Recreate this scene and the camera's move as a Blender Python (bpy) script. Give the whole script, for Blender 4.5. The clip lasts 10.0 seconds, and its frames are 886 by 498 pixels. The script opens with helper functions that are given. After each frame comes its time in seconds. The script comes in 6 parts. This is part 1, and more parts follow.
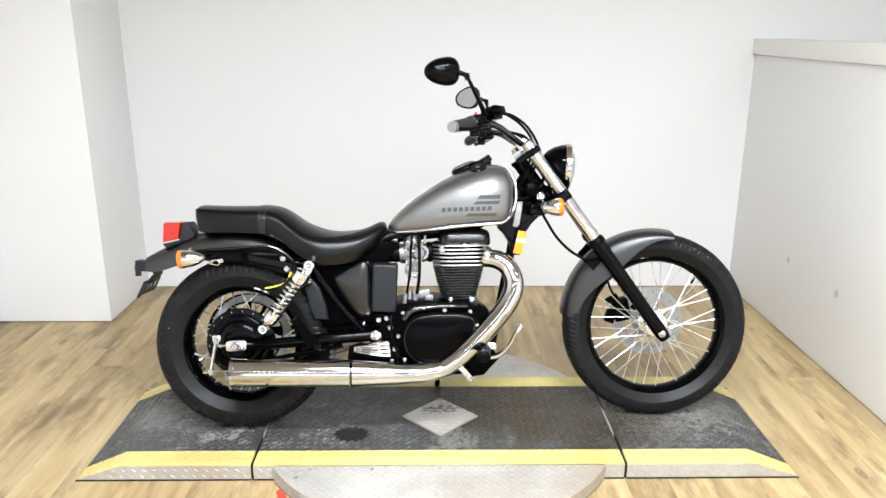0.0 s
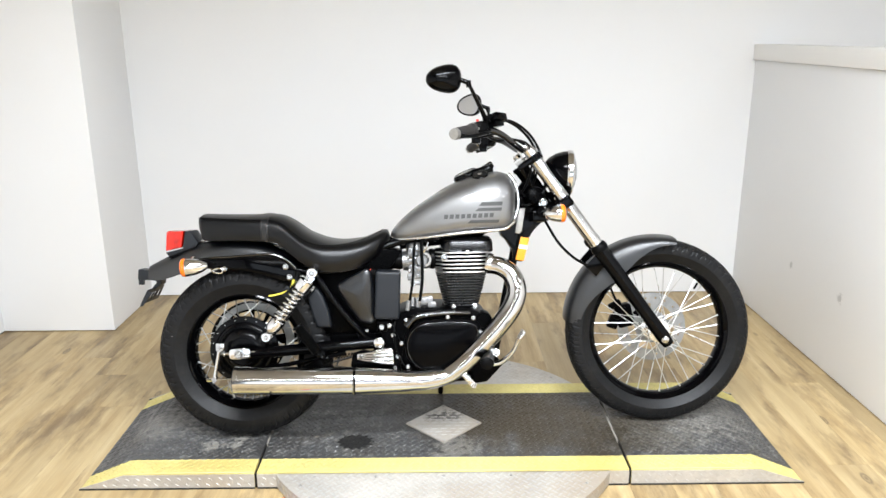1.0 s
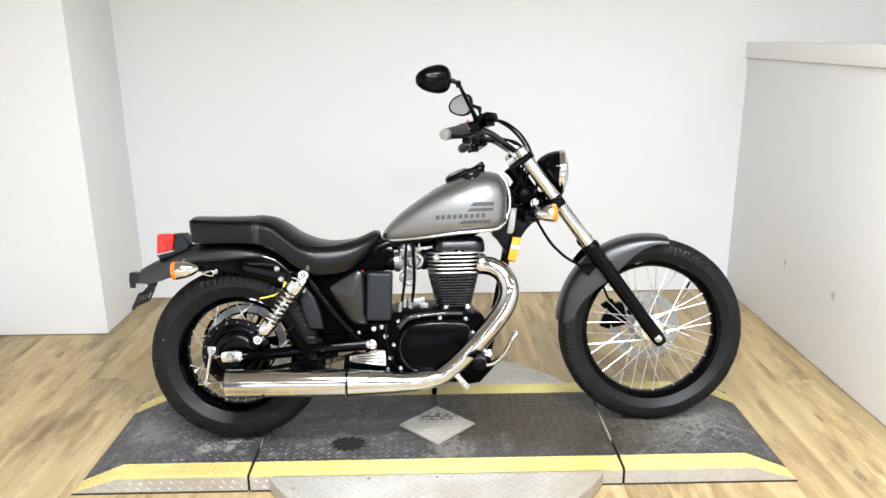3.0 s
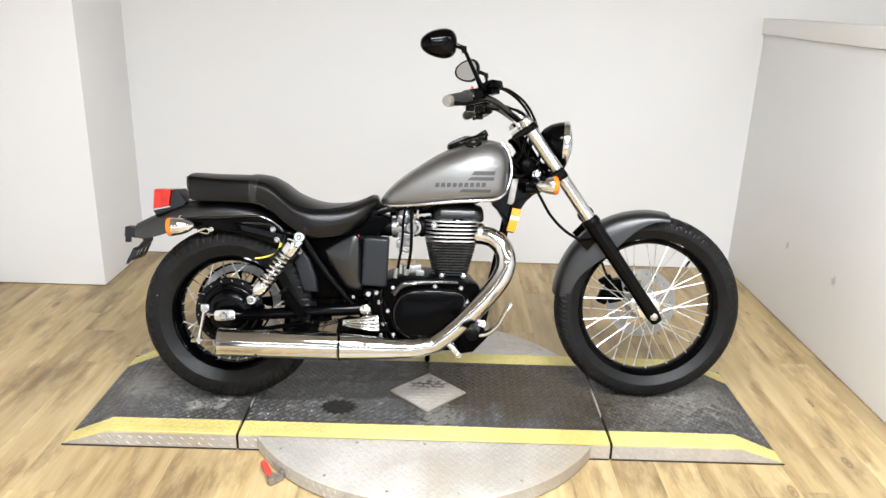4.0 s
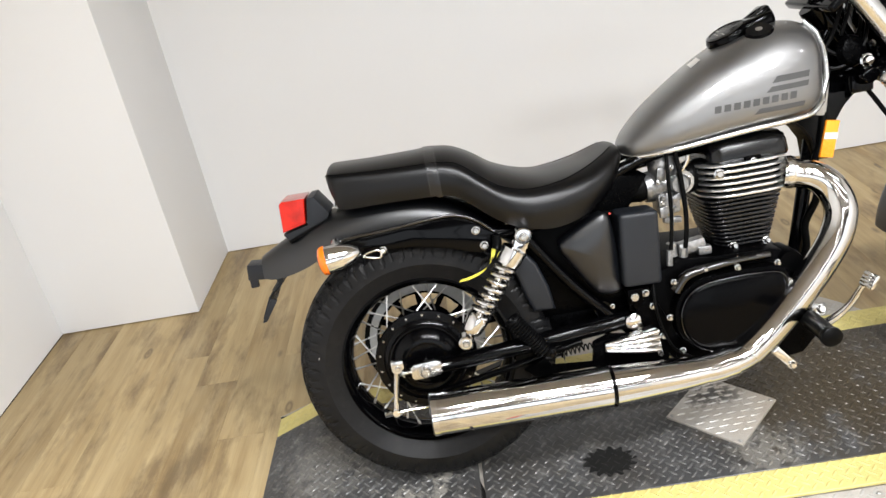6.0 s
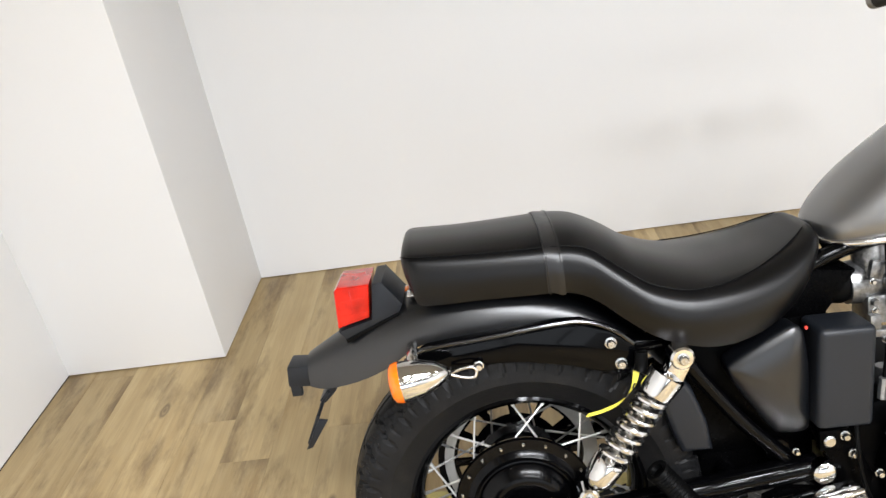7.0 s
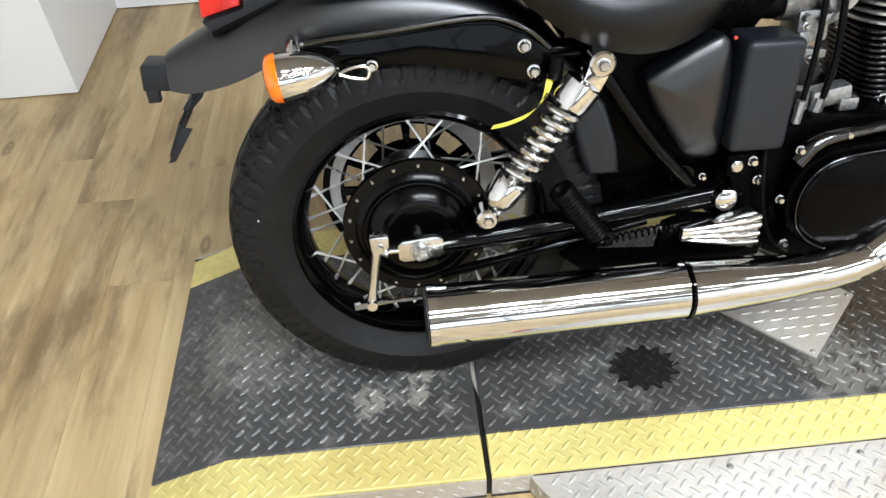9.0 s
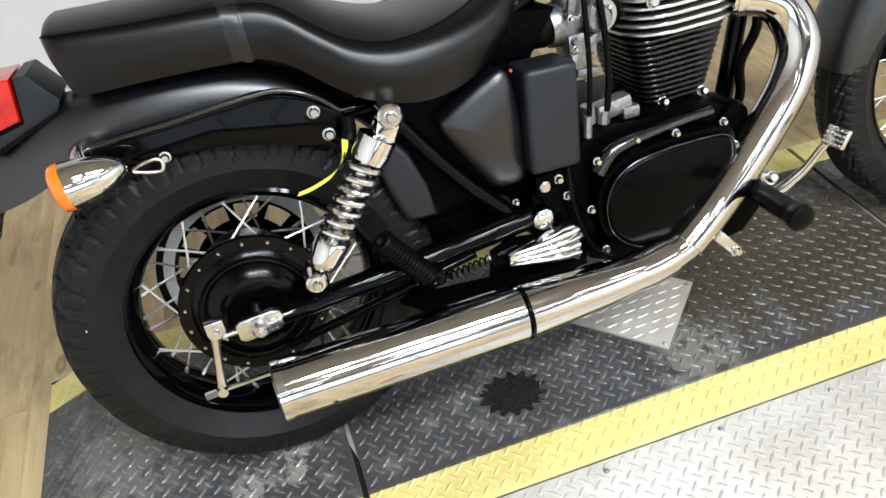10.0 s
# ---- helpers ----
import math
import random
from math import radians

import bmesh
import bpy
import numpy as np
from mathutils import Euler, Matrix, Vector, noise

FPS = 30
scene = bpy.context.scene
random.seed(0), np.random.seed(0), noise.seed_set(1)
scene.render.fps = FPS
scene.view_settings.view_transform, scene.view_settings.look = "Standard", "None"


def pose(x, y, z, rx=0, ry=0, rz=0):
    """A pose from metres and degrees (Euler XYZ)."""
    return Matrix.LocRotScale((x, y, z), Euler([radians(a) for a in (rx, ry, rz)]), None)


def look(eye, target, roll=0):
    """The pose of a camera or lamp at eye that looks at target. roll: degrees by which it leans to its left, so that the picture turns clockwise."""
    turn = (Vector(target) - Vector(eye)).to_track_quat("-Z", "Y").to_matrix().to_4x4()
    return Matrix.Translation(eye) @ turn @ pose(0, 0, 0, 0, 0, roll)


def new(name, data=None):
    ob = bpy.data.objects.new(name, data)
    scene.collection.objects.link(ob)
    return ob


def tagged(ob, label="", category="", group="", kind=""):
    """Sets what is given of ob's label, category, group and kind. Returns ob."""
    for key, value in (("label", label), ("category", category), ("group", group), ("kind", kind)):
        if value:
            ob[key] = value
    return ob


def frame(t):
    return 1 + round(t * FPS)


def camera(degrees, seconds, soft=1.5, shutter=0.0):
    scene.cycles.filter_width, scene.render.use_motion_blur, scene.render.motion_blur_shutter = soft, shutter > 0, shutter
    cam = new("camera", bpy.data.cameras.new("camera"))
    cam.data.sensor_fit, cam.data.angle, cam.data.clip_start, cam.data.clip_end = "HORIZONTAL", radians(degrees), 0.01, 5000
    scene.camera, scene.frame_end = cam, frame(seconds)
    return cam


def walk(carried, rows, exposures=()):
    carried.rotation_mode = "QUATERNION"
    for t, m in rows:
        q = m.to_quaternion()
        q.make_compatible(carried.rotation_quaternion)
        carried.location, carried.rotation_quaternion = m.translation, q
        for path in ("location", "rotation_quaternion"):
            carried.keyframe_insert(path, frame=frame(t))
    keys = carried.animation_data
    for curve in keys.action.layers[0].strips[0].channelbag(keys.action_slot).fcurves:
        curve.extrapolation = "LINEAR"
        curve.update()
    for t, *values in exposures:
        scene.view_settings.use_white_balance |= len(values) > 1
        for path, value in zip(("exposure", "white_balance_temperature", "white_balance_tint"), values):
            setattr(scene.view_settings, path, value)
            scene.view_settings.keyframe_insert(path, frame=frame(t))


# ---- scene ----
import mathutils.bvhtree

cam = camera(60.9, 10.0)
PATH = [
    (0, (-0.023, -2.169, 1.433), (0.005, -0.252, 0.866), 0.2),
    (0.5, (-0.02, -2.173, 1.432), (0.004, -0.25, 0.883), -0.3),
    (1, (-0.024, -2.173, 1.432), (-0.002, -0.25, 0.884), -0.2),
    (1.5, (-0.011, -2.169, 1.441), (0.0, -0.246, 0.891), -0.3),
    (2, (-0.008, -2.168, 1.44), (0.005, -0.244, 0.894), -0.9),
    (2.5, (-0.016, -2.167, 1.436), (0.011, -0.244, 0.888), -0.7),
    (3.8, (0.023, -2.155, 1.434), (0.037, -0.236, 0.874), -0.1),
    (4, (0.021, -2.139, 1.44), (0.037, -0.244, 0.8), 1.9),
    (4.2, (-0.045, -2.101, 1.436), (-0.134, -0.228, 0.741), 1.7),
    (4.5, (-0.118, -2.03, 1.4), (-0.259, -0.145, 0.746), -2.9),
    (4.8, (-0.193, -1.906, 1.433), (-0.259, -0.036, 0.727), -6.6),
    (5, (-0.25, -1.804, 1.408), (-0.319, 0.049, 0.659), -7.2),
    (5.2, (-0.313, -1.687, 1.350), (-0.456, 0.171, 0.624), -5.8),
    (6.3, (-0.611, -1.018, 1.372), (-0.662, 0.758, 0.454), -11.3),
    (6.5, (-0.635, -0.91, 1.349), (-0.677, 0.884, 0.465), -10.2),
    (6.8, (-0.653, -0.750, 1.367), (-0.788, 1.047, 0.500), -9.2),
    (7, (-0.677, -0.671, 1.363), (-0.833, 1.101, 0.448), -9.7),
    (7.2, (-0.697, -0.649, 1.339), (-0.764, 1.139, 0.446), -4.9),
    (7.5, (-0.732, -0.601, 1.346), (-0.77, 1.114, 0.317), -3.3),
    (7.8, (-0.729, -0.591, 1.307), (-0.722, 1.059, 0.176), -3.2),
    (8, (-0.723, -0.593, 1.279), (-0.721, 1.0, 0.069), -3.1),
    (8.2, (-0.720, -0.600, 1.254), (-0.698, 0.945, -0.016), -1.3),
    (8.5, (-0.717, -0.606, 1.207), (-0.674, 0.829, -0.185), -0.9),
    (8.8, (-0.709, -0.606, 1.190), (-0.642, 0.794, -0.236), -1.9),
    (9, (-0.706, -0.61, 1.187), (-0.623, 0.815, -0.213), -2.9),
    (9.2, (-0.690, -0.613, 1.189), (-0.562, 0.815, -0.206), -3.0),
    (9.5, (-0.666, -0.622, 1.183), (-0.446, 0.812, -0.194), -4.1),
    (9.7, (-0.643, -0.630, 1.185), (-0.341, 0.791, -0.189), -4.3),
    (10, (-0.592, -0.649, 1.191), (-0.252, 0.826, -0.116), -7.8),
]
EXPOSURES = [(0.0, -0.08, 6500, 11), (2.5, -0.11, 6550, 11), (4.0, -0.2, 6700, 12), (4.6, -0.32, 6850, 13), (5.0, -0.34, 6850, 13), (6.5, -0.26, 6850, 13), (7.5, -0.18, 6600, 12), (8.5, -0.3, 6450, 10), (9.1, -0.35, 6450, 10), (10.0, -0.32, 6400, 10)]
walk(cam, [(t, look(eye, target, roll)) for t, eye, target, roll in PATH], EXPOSURES)

# ---- world and lights ----
world = bpy.data.worlds.new("world")
world.use_nodes = True
scene.world = world
world.node_tree.nodes["Background"].inputs[0].default_value = (0.9, 0.95, 1.0, 1)
world.node_tree.nodes["Background"].inputs[1].default_value = 0.25

ROOM_L, ROOM_R, ROOM_F, ROOM_B, ROOM_H = -2.19, 1.68, -7.0, 1.915, 3.1
SPOT_POWER, TUBE_POWER, WINDOW_POWER = 45.0, 10.0, 125.0
SPOTS = [(-0.42 + 0.5 * i + 0.2 * k, y) for k, y in enumerate((-1.4, -2.7)) for i in range(4)]
# The two tubes at x 2.9 are unseen, added to brighten the pillar's side.
FILL_TUBES = [(x, y, TUBE_POWER) for y in (-4.0, -5.6) for x in (-0.9, 0.9, 2.7)] + [(2.9, y, 26.0) for y in (-2.6, -1.2)]
COOL = (0.87, 0.935, 1.0)
for lx, ly in SPOTS:
    data = bpy.data.lights.new("ceiling_spot_light", "AREA")
    data.shape, data.size, data.energy, data.color = "DISK", 0.34, SPOT_POWER, COOL
    data.spread = radians(150)
    new("ceiling_spot_light", data).matrix_world = pose(lx, ly, ROOM_H - 0.085)
for lx, ly, power in FILL_TUBES:
    data = bpy.data.lights.new("fill_tube_light", "AREA")
    data.shape, data.size, data.size_y, data.energy, data.color = "RECTANGLE", 1.2, 0.07, power, COOL
    new("fill_tube_light", data).matrix_world = pose(lx, ly, ROOM_H - 0.075)
WIN_X, WIN_Z = (-1.9, 3.7), (0.35, 2.55)
data = bpy.data.lights.new("window_daylight", "AREA")
data.shape, data.size, data.size_y, data.energy, data.color = "RECTANGLE", WIN_X[1] - WIN_X[0], WIN_Z[1] - WIN_Z[0], WINDOW_POWER, (0.80, 0.90, 1.0)
new("window_daylight", data).matrix_world = pose(sum(WIN_X) / 2, ROOM_F - 0.05, sum(WIN_Z) / 2, 90, 0, 0)


# ---- materials ----
def nodes_of(name):
    m = bpy.data.materials.new(name)
    m.use_nodes = True
    nt = m.node_tree
    return m, nt, nt.nodes["Principled BSDF"]


def link(nt, a, b):
    nt.links.new(a, b)


def node(nt, kind, **values):
    n = nt.nodes.new(kind)
    for key, value in values.items():
        n.inputs[key.replace("_", " ")].default_value = value
    return n


def mix_rgb(nt, fac, a, b, blend="MIX"):
    n = nt.nodes.new("ShaderNodeMix")
    n.data_type, n.blend_type = "RGBA", blend
    for socket, value in ((n.inputs[0], fac), (n.inputs[6], a), (n.inputs[7], b)):
        if hasattr(value, "is_linked"):
            link(nt, value, socket)
        else:
            socket.default_value = value if not isinstance(value, tuple) or len(value) == 4 else (*value, 1)
    return n.outputs[2]


def ramp(nt, value, *stops):
    n = nt.nodes.new("ShaderNodeValToRGB")
    while len(n.color_ramp.elements) < len(stops):
        n.color_ramp.elements.new(0.5)
    for e, (p, c) in zip(n.color_ramp.elements, stops):
        e.position = p
        e.color = (c, c, c, 1) if not isinstance(c, tuple) else (*c, 1)
    link(nt, value, n.inputs[0])
    return n.outputs[0]


def coords(nt, scale=(1, 1, 1), spread=False):
    tc = nt.nodes.new("ShaderNodeTexCoord")
    mp = nt.nodes.new("ShaderNodeMapping")
    mp.inputs["Scale"].default_value = scale
    link(nt, tc.outputs["Object"], mp.inputs["Vector"])
    if spread:
        info = nt.nodes.new("ShaderNodeObjectInfo")
        mul = nt.nodes.new("ShaderNodeMath")
        mul.operation = "MULTIPLY"
        mul.inputs[1].default_value = 37.0
        link(nt, info.outputs["Random"], mul.inputs[0])
        comb = nt.nodes.new("ShaderNodeCombineXYZ")
        for i in range(3):
            link(nt, mul.outputs[0], comb.inputs[i])
        link(nt, comb.outputs[0], mp.inputs["Location"])
    return mp.outputs[0]


def noise_of(nt, vector, scale, detail=4.0, rough=0.55):
    n = node(nt, "ShaderNodeTexNoise", Scale=scale, Detail=detail, Roughness=rough)
    link(nt, vector, n.inputs["Vector"])
    return n.outputs["Fac"]


def bump(nt, bsdf, height, strength, distance):
    n = node(nt, "ShaderNodeBump", Strength=strength, Distance=distance)
    link(nt, height, n.inputs["Height"])
    link(nt, n.outputs[0], bsdf.inputs["Normal"])


def surface(name, color, rough, metal=0.0, vary=0.15, grain=60.0, relief=0.0, relief_scale=300.0, coat=0.0, dust=0.0, rough_vary=0.25, spec=0.5):
    """A paint, metal, rubber or plastic: colour and gloss vary at two scales, with fine relief and settled dust."""
    m, nt, bsdf = nodes_of(name)
    at = coords(nt)
    broad, fine = noise_of(nt, at, 7.0), noise_of(nt, at, grain)
    both = mix_rgb(nt, 0.5, broad, fine)
    low, high = tuple(c * (1 - vary) for c in color), tuple(min(1, c * (1 + vary)) for c in color)
    tint = ramp(nt, both, (0.35, low), (0.65, high))
    if dust:
        spot = ramp(nt, noise_of(nt, at, 26.0, 6.0, 0.7), (0.52, 0.0), (0.75, dust))
        tint = mix_rgb(nt, spot, tint, (0.32, 0.29, 0.25))
    link(nt, tint, bsdf.inputs["Base Color"])
    link(nt, ramp(nt, both, (0.3, rough * (1 - rough_vary)), (0.7, min(1, rough * (1 + rough_vary)))), bsdf.inputs["Roughness"])
    bsdf.inputs["Metallic"].default_value = metal
    bsdf.inputs["Specular IOR Level"].default_value = spec
    bsdf.inputs["Coat Weight"].default_value = coat
    bsdf.inputs["Coat Roughness"].default_value = 0.06
    if relief:
        bump(nt, bsdf, noise_of(nt, at, relief_scale, 3.0), relief, 0.002)
    return m


CHROME = surface("chrome", (0.64, 0.64, 0.64), 0.045, 1.0, vary=0.04, grain=90)
PIPE_CHROME = surface("pipe_chrome", (0.56, 0.552, 0.54), 0.06, 1.0, vary=0.06, grain=90, relief=0.002, relief_scale=30)
CHROME_DULL = surface("worn_chrome", (0.66, 0.65, 0.63), 0.2, 1.0, vary=0.1, grain=120)
BRIGHT = surface("bright_plated_steel", (0.63, 0.63, 0.63), 0.19, 1.0, vary=0.08, grain=160)
ZINC = surface("zinc_bolt", (0.50, 0.50, 0.495), 0.26, 1.0, vary=0.12, grain=200)
DARK_CHROME = surface("dark_polished_metal", (0.065, 0.064, 0.063), 0.16, 1.0, vary=0.12, grain=120)
CAST = surface("cast_aluminium", (0.27, 0.27, 0.27), 0.36, 0.9, vary=0.45, grain=150, relief=0.35)
FIN = surface("machined_fin", (0.66, 0.66, 0.655), 0.33, 0.95, vary=0.06, grain=120)
GLOSS = surface("gloss_black", (0.0008, 0.0008, 0.0010), 0.07, 0.0, vary=0.2, spec=0.11)
PANEL = surface("satin_black_panel", (0.0026, 0.0032, 0.0044), 0.32, 0.0, vary=0.12, grain=300, spec=0.65, rough_vary=0.03)
MATTE = surface("matte_black_paint", (0.0022, 0.0025, 0.0033), 0.35, 0.0, vary=0.1, grain=500, rough_vary=0.03, spec=0.76)
SATIN = surface("satin_black_plastic", (0.0075, 0.0090, 0.0118), 0.42, 0.0, vary=0.15, grain=300, relief=0.1, relief_scale=900, spec=0.3)
ENGINE = surface("engine_black", (0.0007, 0.0007, 0.0008), 0.30, 0.0, vary=0.2, grain=200, spec=0.025)
RUBBER = surface("black_rubber", (0.0018, 0.0018, 0.0018), 0.36, 0.0, vary=0.2, grain=150, relief=0.12, relief_scale=400, spec=0.06)
TYRE = surface("tyre_rubber", (0.0062, 0.0062, 0.0066), 0.40, 0.0, vary=0.3, grain=90, relief=0.2, relief_scale=350, dust=0.02, spec=0.16)
VINYL = surface("black_vinyl", (0.0009, 0.0009, 0.0011), 0.33, 0.0, vary=0.12, grain=250, spec=0.29, rough_vary=0.05)
DRUM = surface("drum_black", (0.0008, 0.0008, 0.0010), 0.20, 0.0, vary=0.15, grain=150, spec=0.15)
COVER_BLACK = surface("satin_engine_black", (0.0008, 0.0008, 0.0010), 0.20, 0.0, vary=0.15, grain=200, spec=0.055)
ROTOR = surface("steel_rotor", (0.27, 0.27, 0.265), 0.40, 0.6, vary=0.2)
GREY_RUBBER = surface("grey_rubber", (0.018, 0.0165, 0.0155), 0.6, 0.0, vary=0.15, relief=0.2)
SPOKE = surface("bright_spoke", (0.62, 0.62, 0.61), 0.3, 0.85, vary=0.05)
POLISHED = surface("polished_black", (0.003, 0.003, 0.0034), 0.16, 0.0, vary=0.1, spec=0.9)
STRAP = surface("shiny_black_vinyl", (0.004, 0.004, 0.0045), 0.33, 0.0, vary=0.1, spec=0.5)
ROCKER = surface("satin_rocker_black", (0.0014, 0.0015, 0.0019), 0.24, 0.0, vary=0.1, grain=200, spec=0.4, rough_vary=0.04)
FIN_BLACK = surface("black_fin", (0.004, 0.004, 0.0045), 0.28, 0.0, vary=0.15, grain=200, spec=0.5)
THREAD = surface("grey_thread", (0.03, 0.03, 0.03), 0.8)
TANK = surface("silver_metallic_paint", (0.185, 0.184, 0.182), 0.44, 0.92, vary=0.05, grain=1500, coat=0.8)
DECAL = surface("dark_grey_decal", (0.055, 0.055, 0.055), 0.45, 0.0, vary=0.1, spec=0.3)
RED = surface("red_lens", (0.46, 0.012, 0.004), 0.16, 0.0, vary=0.4, grain=45, coat=0.25)
AMBER = surface("amber_lens", (0.86, 0.17, 0.004), 0.14, 0.0, vary=0.15, grain=120, coat=0.8)
REFLECTOR = surface("orange_reflector", (0.86, 0.29, 0.012), 0.3, 0.0, vary=0.1, grain=400)
YELLOW_TAG = surface("yellow_tag", (0.60, 0.53, 0.06), 0.5, 0.0, vary=0.1)
RED_PAINT = surface("red_handle", (0.62, 0.05, 0.035), 0.45, 0.0, vary=0.2)
STEEL = surface("grey_steel", (0.34, 0.33, 0.31), 0.42, 0.8, vary=0.25)
PULLEY = surface("grey_pulley", (0.42, 0.43, 0.43), 0.45, 0.5, vary=0.15)
MIRROR = surface("mirror_glass", (0.5, 0.5, 0.5), 0.02, 1.0, vary=0.0, rough_vary=0.0)
WHITE_LABEL = surface("pale_label", (0.62, 0.6, 0.57), 0.5, 0.0, vary=0.05)


def patch(nt, at, centre, radius, grain):
    """1 in a blotchy stain round a place, 0 away from it."""
    away = nt.nodes.new("ShaderNodeVectorMath")
    away.operation = "DISTANCE"
    link(nt, at, away.inputs[0])
    away.inputs[1].default_value = centre
    near = ramp(nt, away.outputs["Value"], (radius * 0.25, 1.0), (radius, 0.0))
    add = nt.nodes.new("ShaderNodeMath")
    add.operation = "MULTIPLY_ADD"
    link(nt, near, add.inputs[0])
    add.inputs[1].default_value = 0.22
    link(nt, noise_of(nt, at, grain, 7.0, 0.7), add.inputs[2])
    both = nt.nodes.new("ShaderNodeMath")
    both.operation = "MULTIPLY"
    link(nt, near, both.inputs[0])
    link(nt, ramp(nt, add.outputs[0], (0.62, 0.0) if grain > 20 else (0.52, 0.0), (0.68, 1.0) if grain > 20 else (0.66, 1.0)), both.inputs[1])
    return both.outputs[0]


def wall_paint(name, color, scuffs=()):
    """Matt paint on plasterboard, with roller texture and faint scuffs."""
    m, nt, bsdf = nodes_of(name)
    at = coords(nt)
    tone = ramp(nt, noise_of(nt, at, 1.6, 5.0), (0.3, tuple(c * 0.985 for c in color)), (0.7, color))
    mark = ramp(nt, noise_of(nt, coords(nt, (3.0, 3.0, 9.0)), 2.2, 6.0, 0.7), (0.71, 0.0), (0.82, 0.012))
    tone = mix_rgb(nt, mark, tone, tuple(c * 0.62 for c in color))
    for centre, radius in scuffs:
        tone = mix_rgb(nt, patch(nt, at, centre, radius, 40.0), tone, tuple(c * 0.66 for c in color))
    link(nt, tone, bsdf.inputs["Base Color"])
    bsdf.inputs["Roughness"].default_value = 0.62
    bump(nt, bsdf, noise_of(nt, at, 240.0, 3.0), 0.12, 0.002)
    return m


SCUFFS = [((1.68, 1.251, 0.365), 0.030), ((1.68, 0.801, 0.356), 0.035)]
WALL = wall_paint("white_wall_paint", (0.79, 0.79, 0.79))
HALF_WALL = wall_paint("scuffed_white_paint", (0.80, 0.80, 0.80), SCUFFS)
TRIM = wall_paint("white_cap_paint", (0.84, 0.83, 0.81))
FAR_WALL = wall_paint("grey_wall_paint", (0.125, 0.132, 0.145))
CEILING = wall_paint("ceiling_paint", (0.36, 0.335, 0.30))


def plank_wood():
    """Oak-look vinyl plank: streaks along the board, darker bands, a few knots; every board has its own tone."""
    m, nt, bsdf = nodes_of("oak_plank")
    streak = noise_of(nt, coords(nt, (24, 1.6, 1), True), 1.0, 6.0, 0.6)
    band = noise_of(nt, coords(nt, (9.0, 2.4, 1), True), 1.0, 6.0, 0.66)
    cloud = noise_of(nt, coords(nt, (3.2, 1.5, 1), True), 1.0, 3.0)
    fine = noise_of(nt, coords(nt, (260, 9, 1), True), 1.0, 3.0)
    light = ramp(nt, streak, (0.28, (0.285, 0.187, 0.082)), (0.48, (0.405, 0.288, 0.138)), (0.72, (0.535, 0.408, 0.222)))
    tone = mix_rgb(nt, ramp(nt, cloud, (0.36, 0.55), (0.62, 0.0)), light, (0.505, 0.393, 0.215))
    tone = mix_rgb(nt, ramp(nt, band, (0.50, 0.0), (0.66, 0.80)), tone, (0.168, 0.110, 0.052))
    knot = nt.nodes.new("ShaderNodeTexVoronoi")
    knot.inputs["Scale"].default_value = 1.0
    link(nt, coords(nt, (8.5, 3.4, 1), True), knot.inputs["Vector"])
    ring = ramp(nt, knot.outputs["Distance"], (0.02, 0.85), (0.06, 0.35), (0.09, 0.75), (0.14, 0.0))
    pick = ramp(nt, knot.outputs["Color"], (0.50, 0.0), (0.56, 1.0))
    tone = mix_rgb(nt, mix_rgb(nt, 1.0, ring, pick, "MULTIPLY"), tone, (0.115, 0.080, 0.045))
    info = nt.nodes.new("ShaderNodeObjectInfo")
    tone = mix_rgb(nt, 1.0, tone, ramp(nt, info.outputs["Random"], (0.0, (0.82, 0.81, 0.80)), (0.5, (0.95, 0.95, 0.94)), (1.0, (1.08, 1.07, 1.04))), "MULTIPLY")
    tone = mix_rgb(nt, 0.35, tone, ramp(nt, fine, (0.3, 0.6), (0.7, 1.0)), "MULTIPLY")
    link(nt, tone, bsdf.inputs["Base Color"])
    link(nt, ramp(nt, streak, (0.3, 0.5), (0.7, 0.38)), bsdf.inputs["Roughness"])
    bump(nt, bsdf, fine, 0.15, 0.001)
    return m


WOOD = plank_wood()


